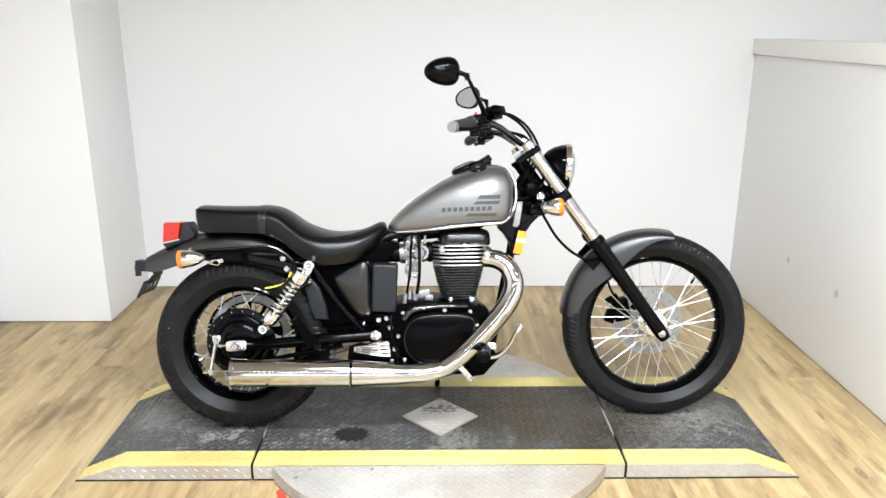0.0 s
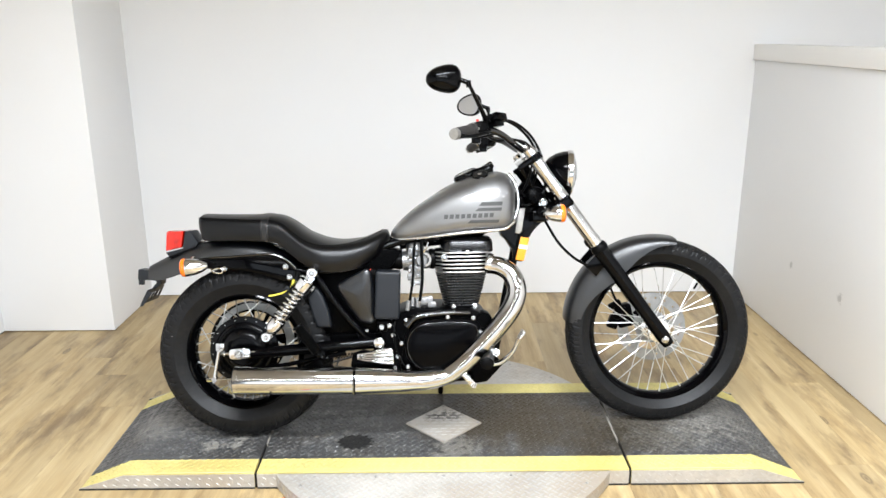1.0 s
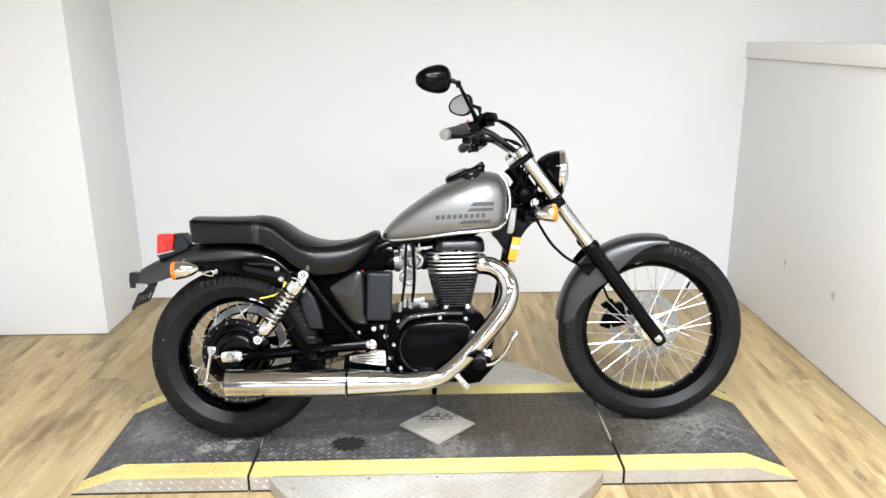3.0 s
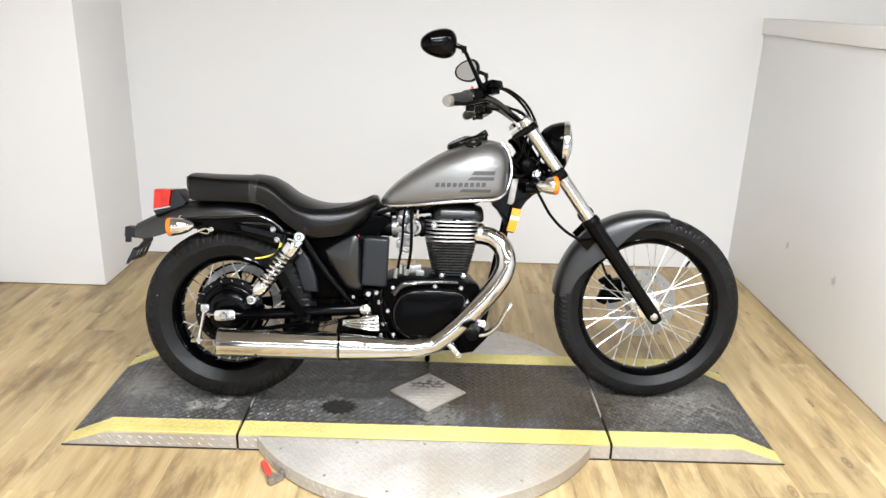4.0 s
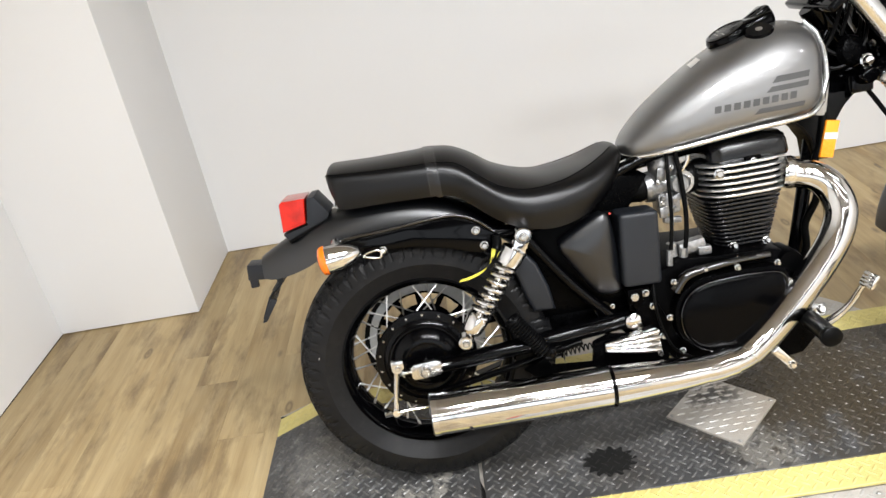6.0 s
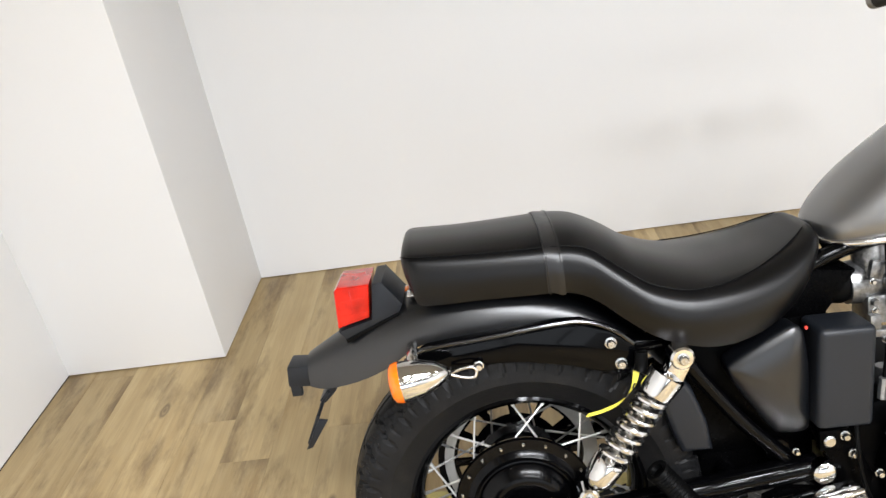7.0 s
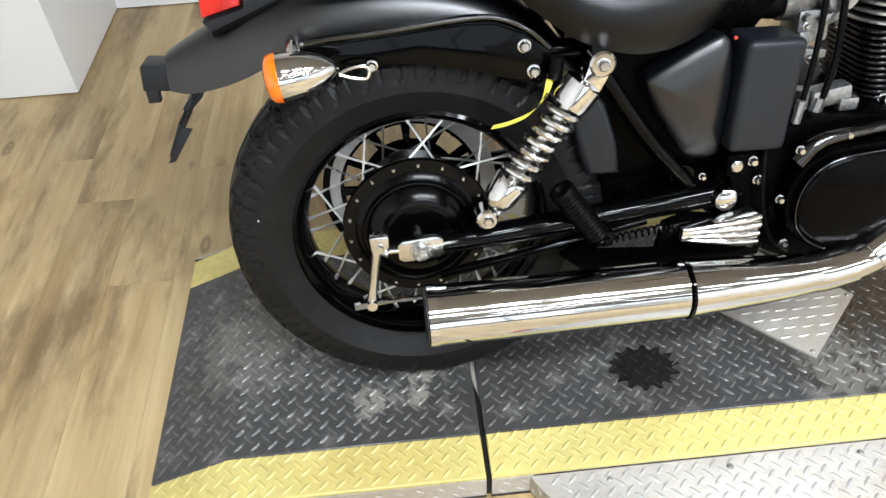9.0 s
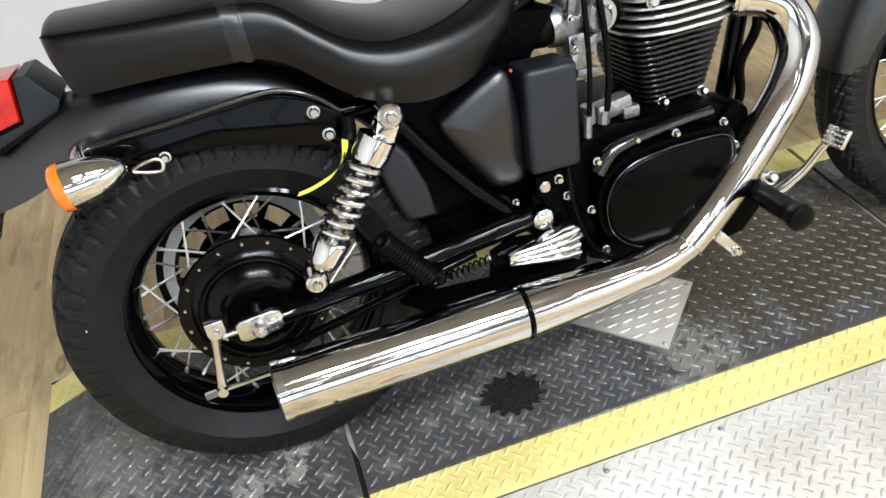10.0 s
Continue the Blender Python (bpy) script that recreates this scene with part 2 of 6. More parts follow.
def plate_paint(name, color, worn, metal, rough, wear, stains=()):
    """Painted or bare tread plate with grime, dust and paint worn through."""
    m, nt, bsdf = nodes_of(name)
    at = coords(nt)
    base = mix_rgb(nt, ramp(nt, noise_of(nt, at, 5.5, 6.0, 0.6), (0.35, 0.0), (0.7, 0.55)), color, tuple(c * 0.55 for c in color))
    rub = ramp(nt, noise_of(nt, at, 19.0, 8.0, 0.75), (0.52, 0.0), (0.70, wear))
    tint = mix_rgb(nt, rub, base, worn)
    soil = ramp(nt, noise_of(nt, at, 3.2, 4.0), (0.5, 0.0), (0.7, 0.5))
    tint = mix_rgb(nt, soil, tint, (color[0] * 0.62, color[1] * 0.5, color[2] * 0.36))
    dirt = ramp(nt, noise_of(nt, at, 70.0, 5.0, 0.65), (0.5, 0.0), (0.72, 0.4))
    tint = mix_rgb(nt, dirt, tint, tuple(c * 0.5 for c in color))
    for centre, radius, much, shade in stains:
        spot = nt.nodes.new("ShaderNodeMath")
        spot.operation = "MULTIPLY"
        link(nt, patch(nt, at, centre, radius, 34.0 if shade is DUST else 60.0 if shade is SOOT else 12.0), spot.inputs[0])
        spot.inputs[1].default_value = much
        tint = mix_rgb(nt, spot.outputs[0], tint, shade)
    link(nt, tint, bsdf.inputs["Base Color"])
    link(nt, ramp(nt, noise_of(nt, at, 33.0), (0.3, rough * 0.75), (0.7, min(1, rough * 1.25))), bsdf.inputs["Roughness"])
    bsdf.inputs["Metallic"].default_value = metal
    bump(nt, bsdf, noise_of(nt, at, 160.0, 4.0), 0.3, 0.002)
    return m


DUST, RUST_SHADE, SOOT = (0.34, 0.32, 0.28), (0.030, 0.021, 0.009), (0.02, 0.018, 0.015)
# Brown dirt patches, widened to hold the motorcycle's shade on the deck too.
STAINS = [((0.42, 0.33, 0.06), 0.55, 0.8, RUST_SHADE), ((0.20, 0.42, 0.06), 0.42, 0.85, RUST_SHADE), ((-0.80, 0.165, 0.06), 0.07, 0.5, DUST), ((-0.71, 0.225, 0.06), 0.06, 0.6, DUST), ((-0.715, 0.17, 0.06), 0.045, 0.55, DUST), ((-1.02, 0.33, 0.05), 0.22, 0.22, DUST), ((0.05, 0.14, 0.06), 0.14, 0.3, DUST), ((0.82, 0.28, 0.06), 0.34, 0.26, DUST), ((1.0, 0.35, 0.05), 0.28, 0.2, DUST), ((0.70, 0.30, 0.06), 0.30, 0.5, RUST_SHADE)]
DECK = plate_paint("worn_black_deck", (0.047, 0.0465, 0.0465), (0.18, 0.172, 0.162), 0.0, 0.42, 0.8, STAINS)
DECK_LUG = plate_paint("worn_deck_lug", (0.082, 0.081, 0.079), (0.26, 0.255, 0.245), 0.2, 0.38, 0.9, STAINS)
DECK_YELLOW = plate_paint("yellow_edge_paint", (0.60, 0.51, 0.18), (0.50, 0.42, 0.18), 0.0, 0.5, 0.5)
ALU = plate_paint("bare_tread_plate", (0.47, 0.44, 0.395), (0.40, 0.36, 0.31), 0.3, 0.45, 0.6)
ALU_LUG = plate_paint("bright_tread_lug", (0.50, 0.485, 0.46), (0.5, 0.48, 0.45), 0.3, 0.38, 0.3)
COVER_PLATE = plate_paint("stained_cover_plate", (0.47, 0.44, 0.395), (0.40, 0.36, 0.31), 0.3, 0.42, 0.6, [((0.0, 0.36, 0.068), 0.07, 0.8, SOOT), ((0.04, 0.35, 0.068), 0.06, 0.7, SOOT), ((-0.035, 0.345, 0.068), 0.06, 0.7, SOOT)])
OILY = surface("oil_soaked_paint", (0.0075, 0.0072, 0.0068), 0.45, 0.0, vary=0.4, grain=60, spec=0.2)
GRIME_SHADE = plate_paint("dark_grime_shade", (0.012, 0.012, 0.012), (0.05, 0.05, 0.05), 0.0, 0.5, 0.6)


def lamp_glow():
    m, nt, bsdf = nodes_of("lamp_diffuser")
    bsdf.inputs["Base Color"].default_value = (0.9, 0.9, 0.88, 1)
    bsdf.inputs["Emission Color"].default_value = (1, 0.97, 0.92, 1)
    bsdf.inputs["Emission Strength"].default_value = 6.0
    return m


GLOW = lamp_glow()


def clear_glass():
    m, nt, bsdf = nodes_of("clear_glass")
    bsdf.inputs["Base Color"].default_value = (0.95, 0.97, 0.98, 1)
    bsdf.inputs["Roughness"].default_value = 0.03
    bsdf.inputs["Transmission Weight"].default_value = 1.0
    bsdf.inputs["IOR"].default_value = 1.45
    return m


GLASS = clear_glass()


# ---- mesh helpers ----
def part(name, bm, material, parent=None, label="", turn=None, sharp=38):
    """Links a bmesh as one mesh object under a thing or a part."""
    if turn is not None:
        bm.transform(turn)
    bmesh.ops.recalc_face_normals(bm, faces=bm.faces)
    me = bpy.data.meshes.new(name)
    bm.to_mesh(me)
    bm.free()
    me.materials.append(material)
    me.polygons.foreach_set("use_smooth", [True] * len(me.polygons))
    me.set_sharp_from_angle(angle=radians(sharp))
    ob = new(name, me)
    ob.parent = parent
    if label:
        ob["label"] = label
    return ob


def join(*meshes):
    """The first bmesh with the others added to it."""
    first = meshes[0]
    for other in meshes[1:]:
        me = bpy.data.meshes.new("joined")
        other.to_mesh(me)
        other.free()
        first.from_mesh(me)
        bpy.data.meshes.remove(me)
    return first


def spline(points, steps=6, closed=False):
    """Catmull-Rom points through the given ones."""
    pts = [Vector(p) for p in points]
    if closed:
        pts = [pts[-1], *pts, pts[0], pts[1]]
    else:
        pts = [2 * pts[0] - pts[1], *pts, 2 * pts[-1] - pts[-2]]
    out = []
    for a, b, c, d in zip(pts, pts[1:], pts[2:], pts[3:]):
        for i in range(steps):
            t = i / steps
            out.append(0.5 * (2 * b + (c - a) * t + (2 * a - 5 * b + 4 * c - d) * t * t + (3 * b - a - 3 * c + d) * t**3))
    return out if closed else [*out, pts[-2]]


def loft(sections, caps=True, closed=True, ring=False):
    """Skin over sections of equal count; closed: each section is a loop; ring: the last joins the first."""
    bm = bmesh.new()
    rows = [[bm.verts.new(p) for p in s] for s in sections]
    n = len(rows[0])
    pairs = list(zip(rows, rows[1:])) + ([(rows[-1], rows[0])] if ring else [])
    for a, b in pairs:
        for i in range(n if closed else n - 1):
            j = (i + 1) % n
            bm.faces.new((a[i], a[j], b[j], b[i]))
    if caps and closed and not ring:
        bm.faces.new(rows[0][::-1])
        bm.faces.new(rows[-1])
    return bm


def basis(axis):
    a = Vector(axis).normalized()
    side = a.cross(Vector((0, 0, 1)) if abs(a.z) < 0.9 else Vector((1, 0, 0))).normalized()
    return a, side, a.cross(side)


def tube(points, r, segs=10, steps=6, radii=None):
    """A round bar through points; r or a radius for each point."""
    if len(points) > 2 and steps > 1:
        path = spline(points, steps)
        given = radii or [r] * len(points)
        rs = [given[min(i // steps, len(given) - 1)] * (1 - i % steps / steps) + given[min(i // steps + 1, len(given) - 1)] * (i % steps / steps) for i in range(len(path))]
    else:
        path, rs = [Vector(p) for p in points], radii or [r] * len(points)
    _, side, _ = basis(path[1] - path[0])
    sections = []
    for i, p in enumerate(path):
        ahead = (path[min(i + 1, len(path) - 1)] - path[max(i - 1, 0)]).normalized()
        side = (side - ahead * side.dot(ahead)).normalized()
        up = ahead.cross(side)
        sections.append([p + rs[i] * (math.cos(k * math.tau / segs) * side + math.sin(k * math.tau / segs) * up) for k in range(segs)])
    return loft(sections)


def lathe(profile, centre, axis=(0, 1, 0), segs=32, closed=False, span=math.tau):
    """Turns (radius, along) pairs round an axis; closed: the profile is a loop (a ring)."""
    a, side, up = basis(axis)
    c = Vector(centre)
    full = span > math.tau - 1e-6
    count = segs if full else segs + 1
    sections = []
    for k in range(count):
        d = math.cos(k * span / segs) * side + math.sin(k * span / segs) * up
        sections.append([c + d * r + a * h for r, h in profile])
    bm = loft(sections, caps=not full, closed=closed, ring=full)
    if not closed:
        bmesh.ops.remove_doubles(bm, verts=bm.verts, dist=1e-5)
        loose = [e for e in bm.edges if e.is_boundary]
        if loose and full:
            bmesh.ops.holes_fill(bm, edges=loose, sides=0)
    return bm


def box(centre, size, bevel=0.003, turn=None, segs=2):
    bm = bmesh.new()
    bmesh.ops.create_cube(bm, size=1)
    bm.transform(Matrix.Diagonal((*size, 1)))
    if bevel:
        bmesh.ops.bevel(bm, geom=bm.edges[:], offset=min(bevel, 0.45 * min(size)), segments=segs, affect="EDGES", profile=0.6)
    bm.transform(Matrix.Translation(centre) @ (turn or Matrix()))
    return bm


def plate(outline, v0, v1, bevel=0.003, round_steps=0, segs=2):
    """An outline in the (u, w) plane given thickness across, from v0 to v1."""
    pts = [(u, 0, w) for u, w in outline]
    if round_steps:
        pts = spline(pts, round_steps, closed=True)
    bm = bmesh.new()
    ring = [bm.verts.new((p[0], v1, p[2])) for p in pts]
    face = bm.faces.new(ring)
    got = bmesh.ops.extrude_face_region(bm, geom=[face])
    top = [e for e in got["geom"] if isinstance(e, bmesh.types.BMFace)]
    bmesh.ops.translate(bm, verts=[v for v in got["geom"] if isinstance(v, bmesh.types.BMVert)], vec=(0, v0 - v1, 0))
    if bevel:
        edges = list({e for f in top for e in f.edges})
        bmesh.ops.bevel(bm, geom=edges, offset=bevel, segments=segs, affect="EDGES", profile=0.6)
    return bm


def dome(outline, v0, v1, swell=0.006, edge=0.012, steps=0, soft=0):
    """A pressed cover: an outline in the (u, w) plane with rolled edges and a swelling middle on the v0 side."""
    pts = [Vector((u, 0, w)) for u, w in outline]
    if steps:
        pts = spline(pts, steps, closed=True)
    if soft:
        pts = [a.lerp(b, k / n) for a, b in zip(pts, pts[1:] + pts[:1]) for n in (max(1, round((b - a).length / 0.010)),) for k in range(n)]
    c = sum(pts, Vector()) / len(pts)
    size = sum((p - c).length for p in pts) / len(pts)
    e, sign = edge / size, -1 if v0 < v1 else 1
    rows = [(1, v1)] + [(1 - e + e * math.cos(a), v0 + (v1 - v0) / abs(v1 - v0) * edge * (1 - math.sin(a))) for a in (0, 0.4, 0.8, 1.2, 1.57)]
    flat = rows[-1][0]
    rows += [(flat * k, v0 + sign * swell * (1 - k * k)) for k in ((0.85, 0.65, 0.4, 0.15) if not soft else (0.92, 0.84, 0.74, 0.63, 0.52, 0.4, 0.28, 0.15))]
    bm = loft([[(c.x + (p.x - c.x) * k, v, c.z + (p.z - c.z) * k) for p in pts] for k, v in rows])
    if soft:
        bm.verts.ensure_lookup_table()
        for _ in range(soft):
            bmesh.ops.smooth_vert(bm, verts=bm.verts[len(pts) * 3:], factor=0.5, use_axis_y=True)
    return bm


def bolt(centre, axis=(0, -1, 0), r=0.006, h=0.006, segs=12):
    """A washer with a domed head."""
    return lathe([(r * 1.35, -0.002), (r * 1.35, 0.0), (r, 0.0005), (r, h * 0.7), (r * 0.75, h), (0, h)], centre, axis, segs)


# ---- the room ----
def slab(name, low, high, material, label, category, bevel=0.0):
    low, high = Vector(low), Vector(high)
    ob = part(name, box((low + high) / 2, high - low, bevel), material)
    return tagged(ob, label, category, kind="structure")


PILLAR_R, PILLAR_F = -1.636, 1.385
slab("wall_north", (PILLAR_R, ROOM_B, 0.004), (4.0, ROOM_B + 0.12, ROOM_H), WALL, "smooth white painted wall behind the motorcycle", "wall")
slab("wall_pillar", (ROOM_L, PILLAR_F, 0.004), (PILLAR_R, ROOM_B + 0.12, ROOM_H), WALL, "white boxed-out wall corner, scuffed near floor", "wall", 0.004)
slab("wall_west", (ROOM_L - 0.12, ROOM_F, 0.004), (ROOM_L, ROOM_B + 0.12, ROOM_H), WALL, "plain white painted side wall", "wall")
south = [box(((a + b) / 2, ROOM_F - 0.06, (c + d) / 2), (b - a, 0.12, d - c), 0) for a, b, c, d in ((ROOM_L - 0.12, WIN_X[0], 0, ROOM_H), (WIN_X[1], 4.12, 0, ROOM_H), (*WIN_X, 0, WIN_Z[0]), (*WIN_X, WIN_Z[1], ROOM_H))]
tagged(part("wall_south", join(*south), FAR_WALL), "plain grey wall with a wide shop window behind the camera", "wall", kind="structure")
window = tagged(new("window_1"), "wide shop window with dark metal mullions", "window", kind="structure")
for z in WIN_Z:
    part("window_frame", box((sum(WIN_X) / 2, ROOM_F - 0.04, z), (WIN_X[1] - WIN_X[0], 0.10, 0.06), 0.004), FAR_WALL, window)
for i in range(5):
    part("mullion", box((WIN_X[0] + (WIN_X[1] - WIN_X[0]) * i / 4, ROOM_F - 0.04, sum(WIN_Z) / 2), (0.06, 0.098, WIN_Z[1] - WIN_Z[0]), 0.004), FAR_WALL, window)
for i in range(4):
    part("pane", box((WIN_X[0] + (WIN_X[1] - WIN_X[0]) * (i + 0.5) / 4, ROOM_F - 0.085, sum(WIN_Z) / 2), ((WIN_X[1] - WIN_X[0]) / 4 - 0.062, 0.006, WIN_Z[1] - WIN_Z[0] - 0.062), 0), GLASS, window, "clear glass")
slab("wall_east", (4.0, ROOM_F, 0), (4.12, ROOM_B + 0.12, ROOM_H), WALL, "plain white far side wall", "wall")
slab("ceiling", (ROOM_L - 0.12, ROOM_F - 0.12, ROOM_H), (4.12, ROOM_B + 0.12, ROOM_H + 0.1), CEILING, "plain tan ceiling over the bay", "ceiling")
half = slab("wall_half", (ROOM_R, ROOM_F, 0.004), (ROOM_R + 0.12, ROOM_B, 1.294), HALF_WALL, "white half-height partition wall with scuff marks", "wall", 0.003)
slab("trim_cap", (ROOM_R - 0.014, ROOM_F, 1.296), (ROOM_R + 0.14, ROOM_B, 1.376), TRIM, "white cap board along the half wall", "trim", 0.004)
slab("floor", (ROOM_L - 0.12, ROOM_F - 0.12, -0.12), (4.12, ROOM_B + 0.12, -0.006), GRIME_SHADE, "dark subfloor under oak-look vinyl planks", "floor")


def ceiling_spot(x, y):
    thing = new("ceiling_spot")
    thing.location = (x, y, ROOM_H)
    tagged(thing, "small round white LED spot lamp on the ceiling", "lamp", "ceiling spots over the bay")
    part("housing", lathe([(0.0, -0.001), (0.098, -0.001), (0.104, -0.02), (0.104, -0.07), (0.088, -0.07), (0.088, -0.05), (0, -0.05)], (0, 0, 0), (0, 0, 1), 24), TRIM, thing)
    part("diffuser", lathe([(0.0, -0.054), (0.086, -0.054), (0.086, -0.060), (0.0, -0.063)], (0, 0, 0), (0, 0, 1), 24), GLOW, thing)


# Unseen ceiling tube, added for fill light.
def fill_tube(x, y):
    thing = new("fill_tube")
    thing.location = (x, y, ROOM_H)
    tagged(thing, "long white tube lamp added out of view on the ceiling", "lamp", "tube lamps on the ceiling")
    part("housing", box((0, 0, -0.02), (1.26, 0.11, 0.038), 0.006), TRIM, thing)
    part("diffuser", tube([(-0.6, 0, -0.042), (0.6, 0, -0.042)], 0.022, 14, 1), GLOW, thing, "glowing tube")


for lx, ly in SPOTS:
    ceiling_spot(lx, ly)
for lx, ly, _ in FILL_TUBES:
    fill_tube(lx, ly)


# ---- the platform under the motorcycle ----
DECK_Z, DECK_W, SEAM, FLAT, TIP, EDGE = 0.060, 0.630, 0.614, 1.045, 1.192, 0.081
DISC_R, DISC_C = 0.632, (0.0, DECK_W / 2)
OIL = (-0.305, 0.183)
platform = new("wheel_platform")
tagged(platform, "low turntable platform of worn black tread plate with yellow edges", "platform")


def deck_z(x):
    return DECK_Z if abs(x) < FLAT else max(0.0, DECK_Z * (TIP - abs(x)) / (TIP - FLAT))


def prism(profile, y0, y1, bevel=0.002):
    """A profile in the (x, z) plane drawn out along y."""
    bm = bmesh.new()
    face = bm.faces.new([bm.verts.new((x, y0, z)) for x, z in profile])
    got = bmesh.ops.extrude_face_region(bm, geom=[face])
    bmesh.ops.translate(bm, verts=[v for v in got["geom"] if isinstance(v, bmesh.types.BMVert)], vec=(0, y1 - y0, 0))
    if bevel:
        bmesh.ops.bevel(bm, geom=[e for e in bm.edges if max(v.co.z for v in e.verts) > 0.03], offset=bevel, segments=1, affect="EDGES")
    return bm


def lug_mesh(spots, length=0.0262, width=0.0074, height=0.0024):
    """Raised lens-shaped lugs of a tread plate: (place, turn, along, across, normal)."""
    verts, faces = [], []
    for p, a, b, n in spots:
        k = len(verts)
        l, w, h = length / 2, width / 2, height
        verts += [p - a * l, p - a * l * 0.4 - b * w, p + a * l * 0.4 - b * w, p + a * l, p + a * l * 0.4 + b * w, p - a * l * 0.4 + b * w, p - a * l * 0.5 + n * h, p + a * l * 0.5 + n * h]
        faces += [(k, k + 1, k + 6), (k + 1, k + 2, k + 7, k + 6), (k + 2, k + 3, k + 7), (k + 3, k + 4, k + 7), (k + 4, k + 5, k + 6, k + 7), (k + 5, k, k + 6)]
    return verts, faces


def lugs(name, spots, material, parent, label="", **size):
    me = bpy.data.meshes.new(name)
    me.from_pydata(*lug_mesh(spots, **size)[:1], [], lug_mesh(spots, **size)[1])
    me.materials.append(material)
    ob = new(name, me)
    ob.parent = parent
    tagged(ob, label, kind="stuff")
    return ob


PITCH = 0.0205


def tread(x0, x1, y0, y1, keep, height, slope=None):
    """Lug places on a flat stretch, turned by turns to both diagonals."""
    spots, c = [], math.sqrt(0.5)
    reach = int((abs(x0) + abs(x1) + abs(y0) + abs(y1)) / PITCH) + 2
    for i in range(-reach, reach):
        for j in range(-reach, reach):
            x, y = c * (i - j) * PITCH, c * (i + j) * PITCH
            if not (x0 < x < x1 and y0 < y < y1) or not keep(x, y):
                continue
            s = 1 if (i + j) % 2 else -1
            z, tilt = height, 0.0
            if callable(height):
                z, tilt = height(x), (height(x + 0.003) - height(x - 0.003)) / 0.006
            a = Vector((c, c * s, c * tilt)).normalized()
            n = Vector((-tilt, 0, 1)).normalized()
            spots.append((Vector((x, y, z)), a, n.cross(a), n))
    return spots


def deck_section(name, x0, x1):
    """One length of the deck: two yellow edges and the black middle, aluminium skirts."""
    cut = sorted({x0, x1, *(x for x in (-FLAT, FLAT) if x0 < x < x1)})
    top = [(x, deck_z(x)) for x in cut]
    profile = [(x0, 0.0)] if deck_z(x0) > 0 else []
    profile += [p for p in top] + ([(x1, 0.0)] if deck_z(x1) > 0 else [])
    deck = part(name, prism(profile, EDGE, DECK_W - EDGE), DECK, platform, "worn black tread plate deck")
    for y0, y1 in ((0.0, EDGE), (DECK_W - EDGE, DECK_W)):
        part("edge_strip", prism(profile, y0, y1), DECK_YELLOW, deck, "yellow painted edge")
    skirt = [(x, max(z - 0.007, 0.006)) for x, z in top]
    low = [(x1, 0.006), (x0, 0.006)]
    ring = [p for i, p in enumerate(skirt + low) if (skirt + low).index(p) == i]
    for y in (-0.003, DECK_W + 0.0005):
        part("skirt", prism(ring, y, y + 0.0025, 0), ALU, deck, "bare aluminium tread plate skirt")
        # Dark strip put in for the shadow line where the skirt meets the floor.
        part("rubber_seal", box(((x0 + x1) / 2, y + 0.001, 0.003), (x1 - x0, 0.005, 0.006), 0.0005, segs=1), GRIME_SHADE, deck, "dark strip for the shadow line along the floor")
    inside = lambda x, y: True
    oily = lambda x, y: math.hypot(x - OIL[0], (y - OIL[1]) / 0.8) < 0.058
    clean = lambda x, y: not oily(x, y)
    pad = 0.012
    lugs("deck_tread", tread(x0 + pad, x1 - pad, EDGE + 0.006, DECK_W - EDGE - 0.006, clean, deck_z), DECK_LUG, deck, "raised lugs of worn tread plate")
    if x0 < OIL[0] < x1:
        lugs("oily_tread", tread(x0 + pad, x1 - pad, EDGE + 0.006, DECK_W - EDGE - 0.006, oily, deck_z), OILY, deck, "oil-soaked raised lugs")
    lugs("edge_tread", tread(x0 + pad, x1 - pad, 0.008, EDGE - 0.006, inside, deck_z) + tread(x0 + pad, x1 - pad, DECK_W - EDGE + 0.006, DECK_W - 0.008, inside, deck_z), DECK_YELLOW, deck, "yellow painted raised lugs", height=0.0019)
    side = []
    n = int((x1 - x0) / 0.032)
    for i in range(n):
        for row, z in enumerate((0.016, 0.038)):
            x = x0 + (i + 0.5 + 0.25 * row) * (x1 - x0) / n
            if deck_z(x) - 0.012 > z and x < x1 - 0.012:
                side.append((Vector((x, -0.003, z)), Vector((0.8, 0, -0.6)), Vector((0.6, 0, 0.8)), Vector((0, -1, 0))))
    lugs("skirt_tread", side, ALU_LUG, deck, "bright raised lugs", length=0.017, width=0.0036, height=0.0014)
    return deck


deck_section("ramp", -TIP, -SEAM - 0.0045)
deck_section("deck", -SEAM + 0.0045, SEAM - 0.0045)
deck_section("ramp", SEAM + 0.0045, TIP)
for s in (-1, 1):
    part("hinge_strip", box((s * SEAM, DECK_W / 2, 0.027), (0.0085, DECK_W - 0.002, 0.050), 0.001), OILY, platform, "black steel hinge strip in the seam")

disc = part("turntable", lathe([(0, 0.053), (DISC_R - 0.004, 0.053), (DISC_R, 0.050), (DISC_R, 0.006), (DISC_R - 0.02, 0.006), (DISC_R - 0.02, 0.001), (0, 0.001)], (*DISC_C, 0), (0, 0, 1), 120), ALU, platform, "round bare aluminium tread plate turntable")
in_disc = lambda x, y: math.hypot(x - DISC_C[0], y - DISC_C[1]) < DISC_R - 0.018
lugs("turntable_tread", tread(-DISC_R, DISC_R, -DISC_R, -0.012, in_disc, 0.053) + tread(-DISC_R, DISC_R, DECK_W + 0.012, 1.0, in_disc, 0.053), ALU_LUG, disc, "bright raised lugs of tread plate", height=0.0010)
rim_lugs = []
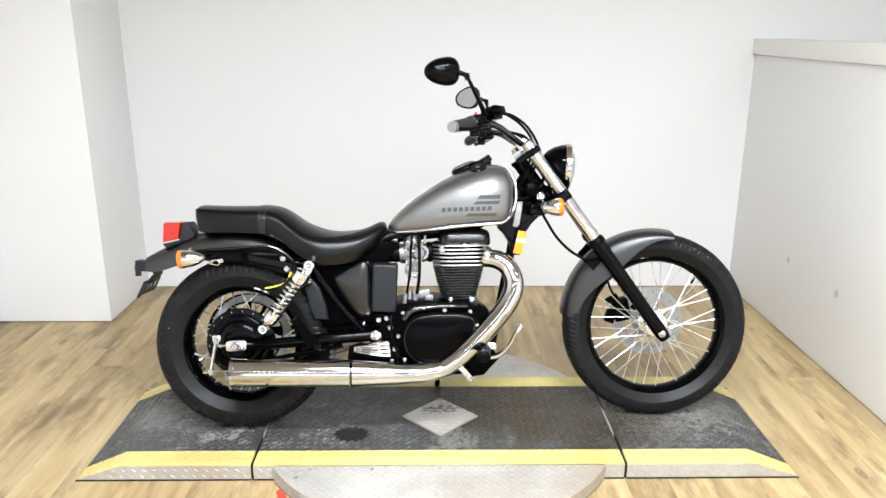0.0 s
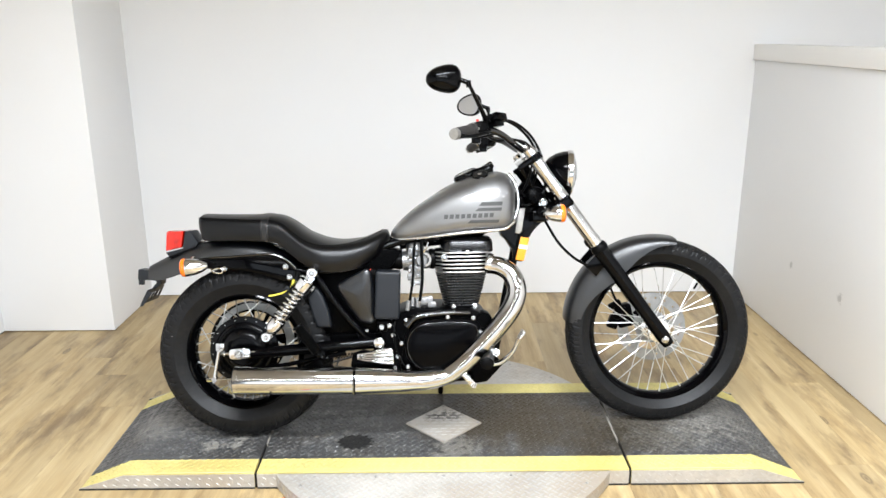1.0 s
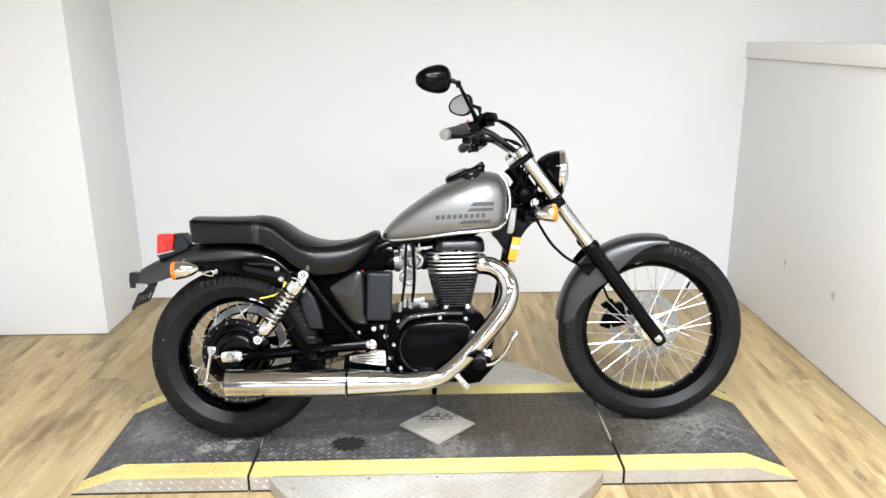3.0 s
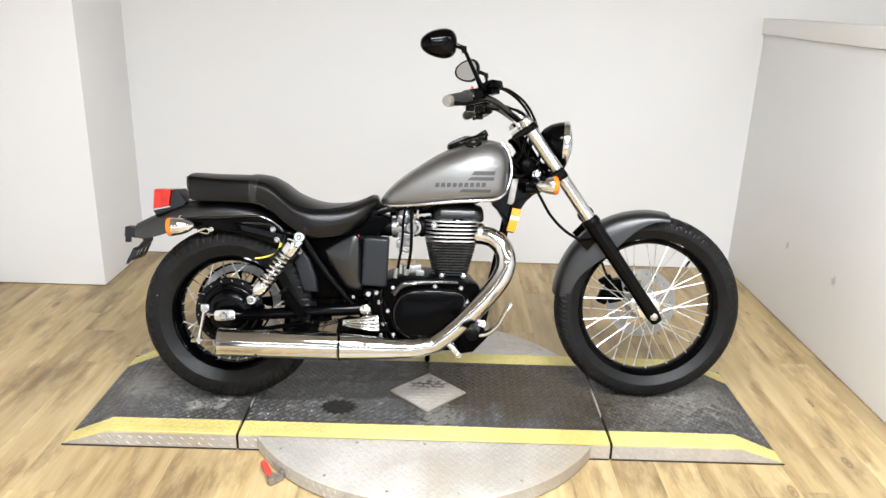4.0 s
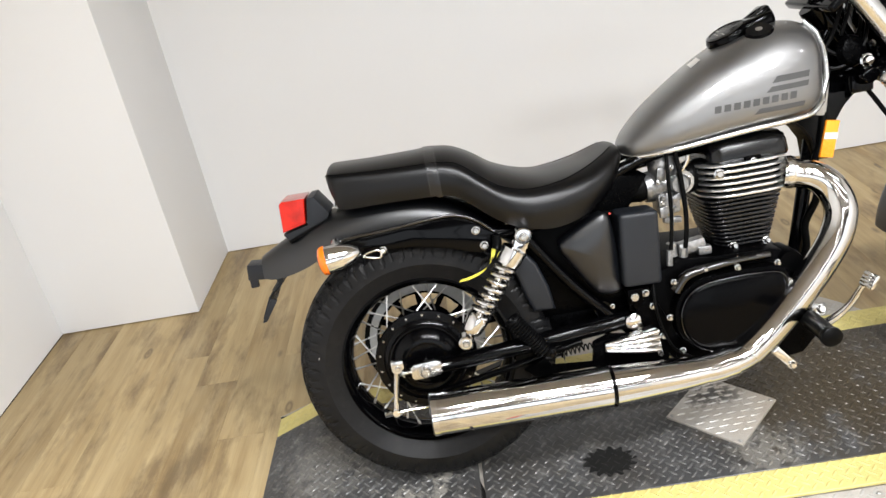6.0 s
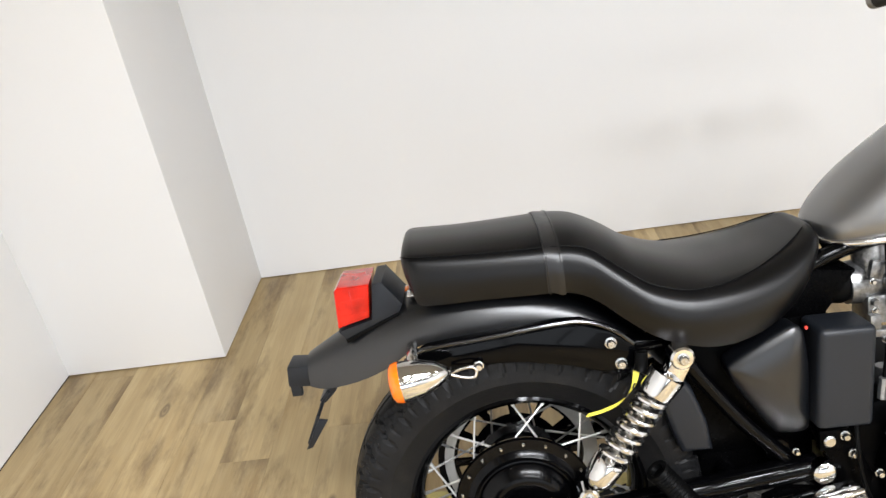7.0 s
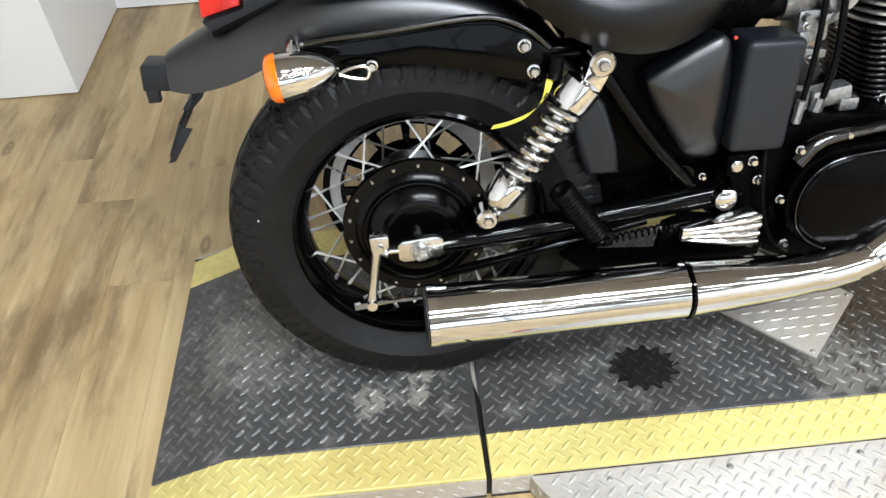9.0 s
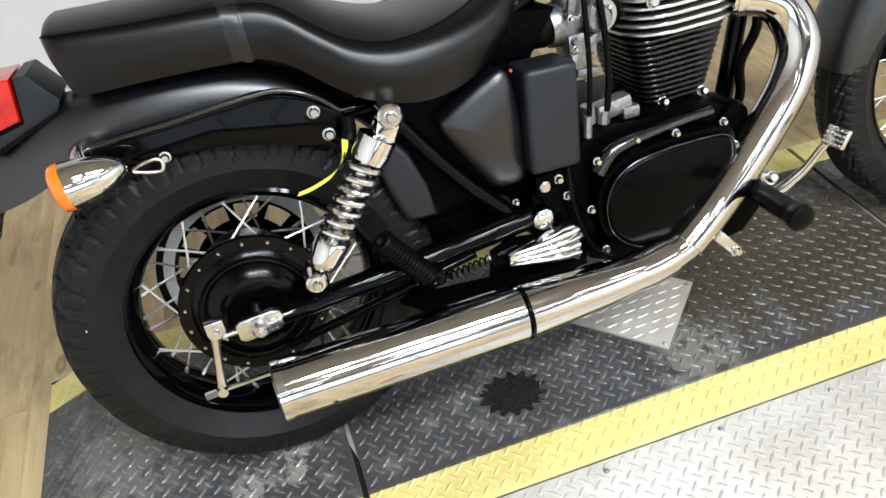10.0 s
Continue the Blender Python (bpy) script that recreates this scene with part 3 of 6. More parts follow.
for i in range(150):
    ang = i * math.tau / 150
    d = Vector((math.cos(ang), math.sin(ang), 0))
    t = Vector((-d.y, d.x, 0))
    p = Vector((*DISC_C, 0)) + d * DISC_R
    if -0.002 < p.y < DECK_W + 0.002:
        continue
    for z, k in ((0.016, 0), (0.037, 0.5)):
        q = Vector((*DISC_C, z)) + Vector((math.cos(ang + k * math.tau / 150), math.sin(ang + k * math.tau / 150), 0)) * DISC_R
        rim_lugs.append((q, (t * 0.55 + Vector((0, 0, -0.83))), (t * 0.83 + Vector((0, 0, 0.55))), d))
lugs("rim_tread", rim_lugs, ALU_LUG, disc, "bright raised lugs on the rim", length=0.018, width=0.0036, height=0.0014)
for ang in range(0, 360, 20):
    x, y = DISC_C[0] + (DISC_R - 0.035) * math.cos(radians(ang)), DISC_C[1] + (DISC_R - 0.035) * math.sin(radians(ang))
    if y < -0.02 or y > DECK_W + 0.02:
        part("screw", bolt((x, y, 0.053), (0, 0, 1), 0.0045, 0.003), STEEL, disc)
for x in (-0.42, -0.22, 0.0, 0.22, 0.42):
    part("screw", bolt((x, -0.022, 0.053), (0, 0, 1), 0.0045, 0.003), STEEL, disc)

DIA_C, DIA_R = (0.005, 0.300), 0.138
diamond = part("cover_plate", box((*DIA_C, DECK_Z + 0.0045), (DIA_R * math.sqrt(2), DIA_R * math.sqrt(2), 0.007), 0.0015, pose(0, 0, 0, 0, 0, 45)), COVER_PLATE, platform, "diamond-set square of bright tread plate")
in_dia = lambda x, y: abs(x - DIA_C[0]) + abs(y - DIA_C[1]) < DIA_R - 0.016
dia_spots = []
for i in range(-7, 8):
    for j in range(-7, 8):
        x, y = DIA_C[0] + i * 0.034 + (j % 2) * 0.017, DIA_C[1] + j * 0.0215
        if in_dia(x, y):
            dia_spots.append((Vector((x, y, DECK_Z + 0.008)), Vector((1, 0.12, 0)).normalized(), Vector((-0.12, 1, 0)).normalized(), Vector((0, 0, 1))))
lugs("cover_tread", dia_spots, ALU_LUG, diamond, "bright raised lugs", length=0.027, width=0.0065, height=0.0018)
for dx, dy in ((1, 0), (-1, 0), (0, 1), (0, -1)):
    part("screw", bolt((DIA_C[0] + dx * (DIA_R - 0.014), DIA_C[1] + dy * (DIA_R - 0.014), DECK_Z + 0.008), (0, 0, 1), 0.004, 0.003), STEEL, diamond)

# a toothed oil mark left by a sprocket
mark = bmesh.new()
teeth = []
for i in range(56):
    r = 0.056 + (0.009 if i % 4 in (0, 1) else -0.005)
    teeth.append(mark.verts.new((OIL[0] + r * math.cos(i * math.tau / 56), OIL[1] + 0.78 * r * math.sin(i * math.tau / 56), DECK_Z + 0.0008)))
mark.faces.new(teeth)
got = bmesh.ops.extrude_face_region(mark, geom=mark.faces[:])
bmesh.ops.translate(mark, verts=[v for v in got["geom"] if isinstance(v, bmesh.types.BMVert)], vec=(0, 0, 0.0006))
part("oil_mark", mark, OILY, platform, "dark toothed oil mark")

# the turntable's lock: a steel clamp with a red grip
clamp = new("turntable_clamp")
clamp.location = (-0.455, -0.170, 0.0)
clamp.rotation_euler = (0, 0, radians(44))
tagged(clamp, "small steel clamp with red grip beside the turntable", "clamp")
part("body", join(box((0, 0, 0.014), (0.05, 0.022, 0.024), 0.004), box((0.032, 0, 0.02), (0.03, 0.012, 0.03), 0.003), lathe([(0, -0.015), (0.008, -0.015), (0.008, 0.015), (0, 0.015)], (0.0, 0, 0.02), (0, 1, 0), 14)), STEEL, clamp)
part("grip", tube([(-0.010, 0.006, 0.020), (-0.004, 0.032, 0.024), (0.003, 0.060, 0.025), (0.009, 0.084, 0.024)], 0.010, 12, 4, [0.007, 0.010, 0.0115, 0.009]), RED_PAINT, clamp, "red rubber grip")


# ---- the motorcycle: u ahead, v to its left, w up; it leans on its side stand ----
bike = new("motorcycle")
bike.matrix_world = pose(-0.6951, 0.2768, 0.0419, -12, 0, 2)
tagged(bike, "silver and black single-cylinder cruiser motorcycle leaning on its side stand", "motorcycle")

REAR, REAR_R, REAR_RIM = Vector((0.003, 0, 0.3215)), 0.303, Vector((0.008, -0.028, 0.317))
FRONT, FRONT_R = Vector((1.494, 0, 0.346)), 0.334
STEER_AXIS = Vector((-0.584, 0, 0.812)).normalized()
BAR = Matrix.Translation((1, 0, 0)) @ Matrix.Rotation(radians(-8.5), 4, "Z") @ Matrix.Translation((-1, 0, 0))
STEER = Matrix.Translation(FRONT) @ Matrix.Rotation(radians(-8), 4, STEER_AXIS) @ Matrix.Translation(-FRONT)
WHEEL = Matrix.Translation(FRONT + Vector((-0.008, 0, 0.006))) @ Matrix.Rotation(radians(-2), 4, STEER_AXIS) @ Matrix.Translation(-FRONT)


def tyre_mesh(centre, radius, half, bead, bead_half, blocks, deep=0.010):
    """A tyre with hooked grooves pressed into its tread."""
    n, wide, ring = 28, radians(112), []
    for k in range(-n, n + 1):
        a, f = k / n * wide, abs(k) / n
        sign = 1 if k > 0 else -1
        s = abs(math.sin(a)) ** 0.85
        r = radius - (radius - bead) * (0.62 * (1 - math.cos(a)) / (1 - math.cos(wide)) + 0.38 * max(0.0, (f - 0.571) / 0.429) ** 1.1)
        v = sign * half * s
        if f > 0.786:
            t = (f - 0.786) / 0.214
            v = sign * (half * (1 - t) + bead_half * t)
        ring.append((r, v))
    ring += [(bead - 0.004, bead_half * 0.6), (bead - 0.004, -bead_half * 0.6)]
    a, side, up = basis((0, 1, 0))
    sections, segs = [], blocks * 12
    for i in range(segs):
        ang = i * math.tau / segs
        d = math.cos(ang) * side + math.sin(ang) * up
        row = []
        for m, (r, v) in enumerate(ring):
            k = m - n
            if m <= 2 * n:
                turn = (i + (6 if k > 0 else 0)) % 12
                skew = (turn + round(0.45 * (abs(k) - 8))) % 12
                weave = 7 + round(turn / 11 * 4)
                if 8 <= abs(k) <= 19 and skew < 2 or abs(k) - weave in (0, 1) or abs(k) == 2:
                    r -= deep
                elif 13 <= abs(k) <= 18 and skew == 6 or 3 <= abs(k) <= 6 and skew == 9:
                    r -= deep * 0.8
            row.append(centre + d * r + a * v)
        sections.append(row)
    return loft(sections, ring=True)


def rim_mesh(centre, bead, half):
    p = [(bead + 0.014, -half), (bead + 0.008, -half - 0.003), (bead, -half + 0.004), (bead - 0.007, -half * 0.62), (bead - 0.0105, -half * 0.3), (bead - 0.011, 0)]
    inner = [(bead + 0.006, -half + 0.006), (bead - 0.002, -half * 0.6), (bead - 0.005, 0)]
    profile = p + [(r, -v) for r, v in p[-2::-1]] + [(r, -v) for r, v in inner[:2]] + inner[::-1]
    return lathe(profile, centre, (0, 1, 0), 96, closed=True)


def lace(wheel, centre, hub_r, hub_v, rim_r, count, cross, turn=None, thick=0.0021, far_r=0.034, rim_at=None):
    """Crossed spokes with nipples, each on its own; alike ones share one mesh."""
    for i in range(count):
        s = -1 if i % 2 else 1
        swing = (1 if (i // 2) % 2 else -1) * radians(cross)
        ang = i * math.tau / count + radians(3)
        at = lambda c, r, a, v: c + Vector((r * math.cos(a), v, r * math.sin(a)))
        a, b = at(centre, hub_r if s < 0 else far_r, ang + swing, s * hub_v), at(rim_at or centre, rim_r, ang, s * 0.008)
        d = (b - a).normalized()
        bm = join(tube([a, b], thick, 6, 1), tube([b - d * 0.013, b + d * 0.004], thick * 1.6, 6, 1))
        part("spoke", bm, SPOKE, wheel, turn=turn)


# rear wheel
rear_wheel = part("rear_wheel", rim_mesh(REAR_RIM, 0.190, 0.048), GLOSS, bike, "black wire-spoked rear wheel rim")
part("tyre", tyre_mesh(REAR_RIM, REAR_R, 0.069, 0.199, 0.046, 36, 0.007), TYRE, rear_wheel, "worn black tyre with slanted tread grooves", sharp=16)
lace(rear_wheel, REAR, 0.112, 0.062, 0.181, 36, 22, thick=0.0019, far_r=0.076, rim_at=REAR_RIM)
part("hub", lathe([(0.0, -0.094), (0.046, -0.094), (0.049, -0.097), (0.060, -0.097), (0.064, -0.0945), (0.079, -0.085), (0.081, -0.080), (0.0825, -0.080), (0.0835, -0.083), (0.0855, -0.0825), (0.0865, -0.078), (0.088, -0.078), (0.090, -0.080), (0.095, -0.077), (0.100, -0.072), (0.118, -0.071), (0.12, -0.066), (0.118, -0.060), (0.09, -0.055), (0.06, 0.0), (0.066, 0.05), (0.078, 0.056), (0.078, 0.066), (0.06, 0.072), (0, 0.072)], REAR, (0, 1, 0), 72), DRUM, rear_wheel, "black drum brake hub")
for i in range(18):
    a = i * math.tau / 18 + 0.1
    part("rivet", bolt(REAR + Vector((0.109 * math.cos(a), -0.071, 0.109 * math.sin(a))), (0, -1, 0), 0.0028, 0.003, 8), ZINC, rear_wheel)
PN = 96


def slotted_disc(radii, faces, slots, centre):
    """A disc in the (u, w) plane with two faces, a rim and a ring of slots in its row number slots."""
    bm = bmesh.new()
    grids = [[[bm.verts.new(centre + Vector((r * math.cos(i * math.tau / PN), v, r * math.sin(i * math.tau / PN)))) for i in range(PN)] for r in radii] for v in faces]
    for rows in grids:
        for k in range(len(radii) - 1):
            for i in range(PN):
                if k == slots and i % 8 in (1, 2, 3, 4, 5, 6):
                    continue
                j = (i + 1) % PN
                bm.faces.new((rows[k][i], rows[k][j], rows[k + 1][j], rows[k + 1][i]))
    for k in (0, -1):
        for i in range(PN):
            j = (i + 1) % PN
            bm.faces.new((grids[0][k][i], grids[0][k][j], grids[1][k][j], grids[1][k][i]))
    return bm


part("pulley_web", slotted_disc((0.04, 0.078, 0.086, 0.116, 0.123), (0.077, 0.085), 2, REAR), GLOSS, rear_wheel, "black slotted pulley web")
part("pulley", slotted_disc((0.123, 0.136, 0.150), (0.070, 0.090), 9, REAR), PULLEY, rear_wheel, "grey drive pulley ring")
part("axle_nut", join(bolt((0, -0.143, 0.322), (0, -1, 0), 0.0125, 0.013, 20), tube([(0, -0.145, 0.322), (0, 0.14, 0.322)], 0.008, 12, 1)), ZINC, rear_wheel, "bright axle nut")
part("valve_dot", bolt(REAR_RIM + Vector((-0.2455, -0.0655, 0.062)), (-0.25, -1, 0.05), 0.0026, 0.0025, 10), WHITE_LABEL, rear_wheel, "white paint dot")

# swing arm, adjuster, brake lever
arm = part("swing_arm", join(tube([(-0.045, -0.118, 0.320), (0.03, -0.122, 0.320), (0.25, -0.122, 0.334), (0.475, -0.112, 0.348)], 0.018, 14, 4, [0.013, 0.018, 0.02, 0.021]), tube([(-0.03, 0.118, 0.320), (0.03, 0.122, 0.320), (0.25, 0.122, 0.334), (0.475, 0.112, 0.348)], 0.019, 14, 4), tube([(0.34, -0.12, 0.341), (0.34, 0.12, 0.341)], 0.018, 12, 1)), GLOSS, bike, "gloss black tubular swing arm")
adjuster = part("adjuster", join(plate([(-0.034, 0.309), (-0.034, 0.334), (-0.026, 0.340), (0.024, 0.343), (0.036, 0.337), (0.038, 0.312), (0.028, 0.305), (-0.026, 0.303)], -0.140, -0.131, 0.004), tube([(-0.062, -0.135, 0.323), (0.062, -0.135, 0.328)], 0.0042, 8, 1)), BRIGHT, arm, "bright axle adjuster plate")
part("adjuster_nut", bolt((-0.052, -0.135, 0.3235), (-1, 0, 0), 0.007, 0.008, 6), ZINC, adjuster)
part("pivot_cap", lathe([(0.0, -0.006), (0.012, -0.005), (0.018, -0.001), (0.019, 0.004), (0.019, 0.02), (0, 0.02)], (0.476, -0.142, 0.350), (0, 1, 0), 24), CHROME, arm, "chrome pivot cap")
lever = part("brake_lever", join(tube([(-0.062, -0.146, 0.345), (-0.068, -0.147, 0.318), (-0.077, -0.147, 0.275), (-0.083, -0.146, 0.24)], 0.006, 12, 5, [0.0095, 0.0068, 0.006, 0.0078]), lathe([(0, -0.016), (0.011, -0.016), (0.0125, -0.012), (0.0125, 0.012), (0, 0.012)], (-0.062, -0.142, 0.345), (0, 1, 0), 18), box((-0.060, -0.150, 0.352), (0.028, 0.014, 0.022), 0.003), bolt((-0.060, -0.157, 0.346), (0, -1, 0), 0.0055, 0.006, 8)), BRIGHT, bike, "bright plated rear brake lever")
part("brake_rod", join(tube([(-0.105, -0.146, 0.236), (-0.08, -0.146, 0.238), (0.12, -0.135, 0.236), (0.44, -0.125, 0.25)], 0.0035, 8, 3), lathe([(0, -0.014), (0.008, -0.014), (0.008, 0.012), (0, 0.012)], (-0.083, -0.144, 0.240), (0, 1, 0), 14), tube([(-0.11, -0.146, 0.2355), (-0.09, -0.146, 0.237)], 0.006, 6, 1)), CHROME, lever, "chrome brake rod")
part("torque_arm", tube([(0.03, -0.114, 0.255), (0.2, -0.116, 0.285), (0.36, -0.116, 0.315)], 0.008, 10, 4), GLOSS, bike, "gloss black brake torque arm")


# shocks
def shock(side, name):
    """A chrome spring strut from its lower to its upper eye."""
    low, high = Vector((0.099, side * 0.164, 0.384)), Vector((0.2575, side * 0.164, 0.598))
    d, along = (high - low).normalized(), (high - low).length
    a, e1, e2 = basis(d)
    body = part(name, tube([low + d * 0.02, high - d * 0.02], 0.011, 14, 1), CHROME_DULL, bike, "chrome spring shock absorber")
    turns, n = 7.6, 152
    s0, s1 = 0.066, along - 0.07
    path = [low + d * (s0 + (s1 - s0) * i / n) + 0.0222 * (math.cos(i / n * turns * math.tau) * e1 + math.sin(i / n * turns * math.tau) * e2) for i in range(n + 1)]
    part("spring", tube(path, 0.0047, 8, 1), BRIGHT, body, "chrome coil spring")
    part("lower_cover", lathe([(0.0, 0.022), (0.018, 0.022), (0.0205, 0.026), (0.0225, 0.03), (0.024, 0.036), (0.0255, 0.064), (0.0235, 0.069), (0.0, 0.068)], low, d, 28), CHROME, body, "chrome lower cover")
    part("upper_cover", lathe([(0.0, along - 0.066), (0.0265, along - 0.070), (0.028, along - 0.063), (0.028, along - 0.034), (0.02, along - 0.03), (0.0, along - 0.03)], low, d, 28), CHROME, body, "chrome upper cover")
    for c, r in ((low, 0.016), (high, 0.018)):
        part("eye", lathe([(0, -0.016), (r - 0.003, -0.016), (r, -0.013), (r, 0.014), (0, 0.014)], c, (0, 1, 0), 24), CHROME, body, "chrome mounting eye")
        part("bolt", bolt(c + Vector((0, side * 0.016, 0)), (0, side, 0), 0.0075, 0.008, 12), ZINC, body)
    part("fork_link", plate([(high.x - 0.034, high.z - 0.043), (high.x - 0.012, high.z - 0.058), (high.x + 0.016, high.z - 0.006), (high.x + 0.004, high.z + 0.015), (high.x - 0.014, high.z + 0.008)], side * 0.164 - 0.012, side * 0.164 + 0.012, 0.003), CHROME, body)


shock(-1, "shock_absorber")
shock(1, "shock_absorber")

# frame
bike_frame = part("frame", join(
    tube([(1.02, 0, 0.90), (0.95, 0, 0.80), (0.80, 0, 0.715), (0.55, 0, 0.685)], 0.024, 14, 5),
    tube([(0.70, -0.045, 0.705), (0.56, -0.06, 0.695), (0.45, -0.07, 0.655), (0.33, -0.09, 0.60), (0.18, -0.1, 0.60)], 0.014, 12, 5),
    tube([(0.70, 0.045, 0.705), (0.56, 0.06, 0.695), (0.45, 0.07, 0.655), (0.33, 0.09, 0.60), (0.18, 0.1, 0.60)], 0.014, 12, 5),
    tube([(0.255, -0.115, 0.60), (0.30, -0.115, 0.53), (0.36, -0.112, 0.445), (0.43, -0.105, 0.365), (0.50, -0.09, 0.29), (0.6, -0.08, 0.215)], 0.0125, 12, 5),
    tube([(0.255, 0.115, 0.60), (0.30, 0.115, 0.53), (0.36, 0.112, 0.445), (0.43, 0.105, 0.365), (0.50, 0.09, 0.29), (0.6, 0.08, 0.215)], 0.0125, 12, 5),
    tube([(1.0, 0, 0.80), (0.975, 0, 0.70), (0.935, 0, 0.50), (0.905, 0, 0.36), (0.87, 0, 0.235), (0.80, 0, 0.195), (0.60, 0, 0.195)], 0.0165, 14, 5),
    tube([(0.42, -0.1, 0.375), (0.42, 0.1, 0.375)], 0.02, 12, 1),
), GLOSS, bike, "gloss black tubular frame", sharp=50)
part("frame_cable", tube([(0.985, -0.03, 0.74), (0.975, -0.034, 0.66), (0.955, -0.03, 0.60), (0.957, -0.034, 0.53), (0.928, -0.03, 0.47), (0.925, -0.034, 0.41), (0.90, -0.03, 0.36)], 0.009, 10, 5), RUBBER, bike_frame, "black wrapped cable on the down tube")
HEAD_TOP, HEAD_LOW = Vector((0.985, 0, 0.955)), Vector((1.085, 0, 0.815))
hd = (HEAD_LOW - HEAD_TOP).normalized()
part("steering_head", lathe([(0, 0), (0.03, 0), (0.032, 0.01), (0.028, 0.02), (0.028, 0.14), (0.032, 0.15), (0.032, 0.17), (0, 0.172)], HEAD_TOP, hd, 24), GLOSS, bike_frame)
part("gusset", plate([(0.968, 0.812), (0.93, 0.77), (0.908, 0.722), (0.915, 0.705), (0.932, 0.69), (0.951, 0.66), (0.956, 0.615), (0.99, 0.612), (1.002, 0.66), (1.014, 0.698), (1.032, 0.725), (1.057, 0.749), (1.085, 0.758), (1.07, 0.80), (1.03, 0.83), (0.985, 0.86)], -0.032, 0.032, 0.006), GLOSS, bike_frame, "gloss black frame gusset")
part("gusset_cover", plate([(0.962, 0.716), (0.977, 0.804), (0.999, 0.804), (0.985, 0.712)], -0.040, -0.032, 0.003), STEEL, bike_frame, "grey cable cover")
part("stem_bolt", bolt((1.055, -0.085, 0.822), (0, -1, 0), 0.011, 0.012, 12), CHROME, bike_frame, "chrome bolt")
part("reflector", join(plate([(0.962, 0.622), (0.982, 0.702), (1.012, 0.697), (0.992, 0.616)], -0.048, -0.034, 0.002)), REFLECTOR, bike_frame, "orange side reflector")
part("reflector_label", plate([(0.972, 0.662), (0.9755, 0.676), (1.0055, 0.671), (1.002, 0.657)], -0.0494, -0.0484, 0), WHITE_LABEL, bike_frame, "pale strip")


# tank
TANK_ROWS = [  # u, bottom, top, half width, roundness
    (0.520, 0.704, 0.720, 0.022), (0.530, 0.699, 0.738, 0.054), (0.555, 0.698, 0.767, 0.077), (0.600, 0.700, 0.806, 0.097), (0.660, 0.704, 0.847, 0.111),
    (0.720, 0.709, 0.884, 0.121), (0.780, 0.714, 0.912, 0.130), (0.840, 0.717, 0.930, 0.134), (0.885, 0.720, 0.937, 0.132), (0.915, 0.724, 0.934, 0.126), (0.936, 0.738, 0.926, 0.116), (0.951, 0.762, 0.909, 0.098), (0.960, 0.790, 0.886, 0.070), (0.964, 0.815, 0.86, 0.035)]
smooth_rows = spline([Vector((u, b, t)) for u, b, t, h in TANK_ROWS], 3)
smooth_half = spline([Vector((u, h, 0)) for u, b, t, h in TANK_ROWS], 3)


def tank_section(u, low, top, half, n=40):
    mid = low + (top - low) * 0.40
    ring = []
    for k in range(n):
        a = k * math.tau / n
        c, s = math.cos(a), math.sin(a)
        v = half * (abs(c) ** 0.72) * (1 if c > 0 else -1)
        w = mid + (top - mid) * (abs(s) ** 0.85) if s > 0 else mid - (mid - low) * (abs(s) ** 0.45)
        ring.append((u, v, w))
    return ring


tank_bm = loft([tank_section(p.x, p.y, p.z, q.y) for p, q in zip(smooth_rows, smooth_half)])


tank_bm.normal_update()
tank_skin = mathutils.bvhtree.BVHTree.FromBMesh(tank_bm)
tank = part("fuel_tank", tank_bm, TANK, bike, "silver metallic teardrop fuel tank", sharp=60)
trim_path = []
for p, q in zip(smooth_rows, smooth_half):
    trim_path.append(Vector((p.x + (0.004 if p.x > 0.94 else 0), -q.y * 0.90, p.y + (p.z - p.y) * 0.05)))
trim_path = [p for p in trim_path if p.x < 0.957] + [Vector((0.966, -0.085, 0.80)), Vector((0.969, -0.078, 0.83)), Vector((0.966, -0.075, 0.865)), Vector((0.955, -0.07, 0.90)), Vector((0.935, -0.062, 0.926))]
for s, nm in ((-1, "tank_trim"), (1, "tank_trim")):
    part(nm, tube([Vector((p.x, -s * p.y, p.z)) for p in trim_path], 0.0062, 10, 1), BRIGHT, tank, "bright metal lip round the tank seam")


def decal(name, corners, lift=0.0012, n=12, m=4):
    """A thin sticker laid on the tank's right side; corners (u, w): low left, low right, high right, high left."""
    bm = bmesh.new()
    grid = []
    for j in range(m + 1):
        row = []
        for i in range(n + 1):
            s, t = i / n, j / m
            u = (1 - t) * ((1 - s) * corners[0][0] + s * corners[1][0]) + t * ((1 - s) * corners[3][0] + s * corners[2][0])
            w = (1 - t) * ((1 - s) * corners[0][1] + s * corners[1][1]) + t * ((1 - s) * corners[3][1] + s * corners[2][1])
            hit, normal, _, _ = tank_skin.ray_cast(Vector((u, -0.4, w)), Vector((0, 1, 0)))
            row.append(bm.verts.new(hit + (normal if normal.y < 0 else -normal) * lift))
        grid.append(row)
    for j in range(m):
        for i in range(n):
            bm.faces.new((grid[j][i], grid[j][i + 1], grid[j + 1][i + 1], grid[j + 1][i]))
    part(name, bm, DECAL, tank)


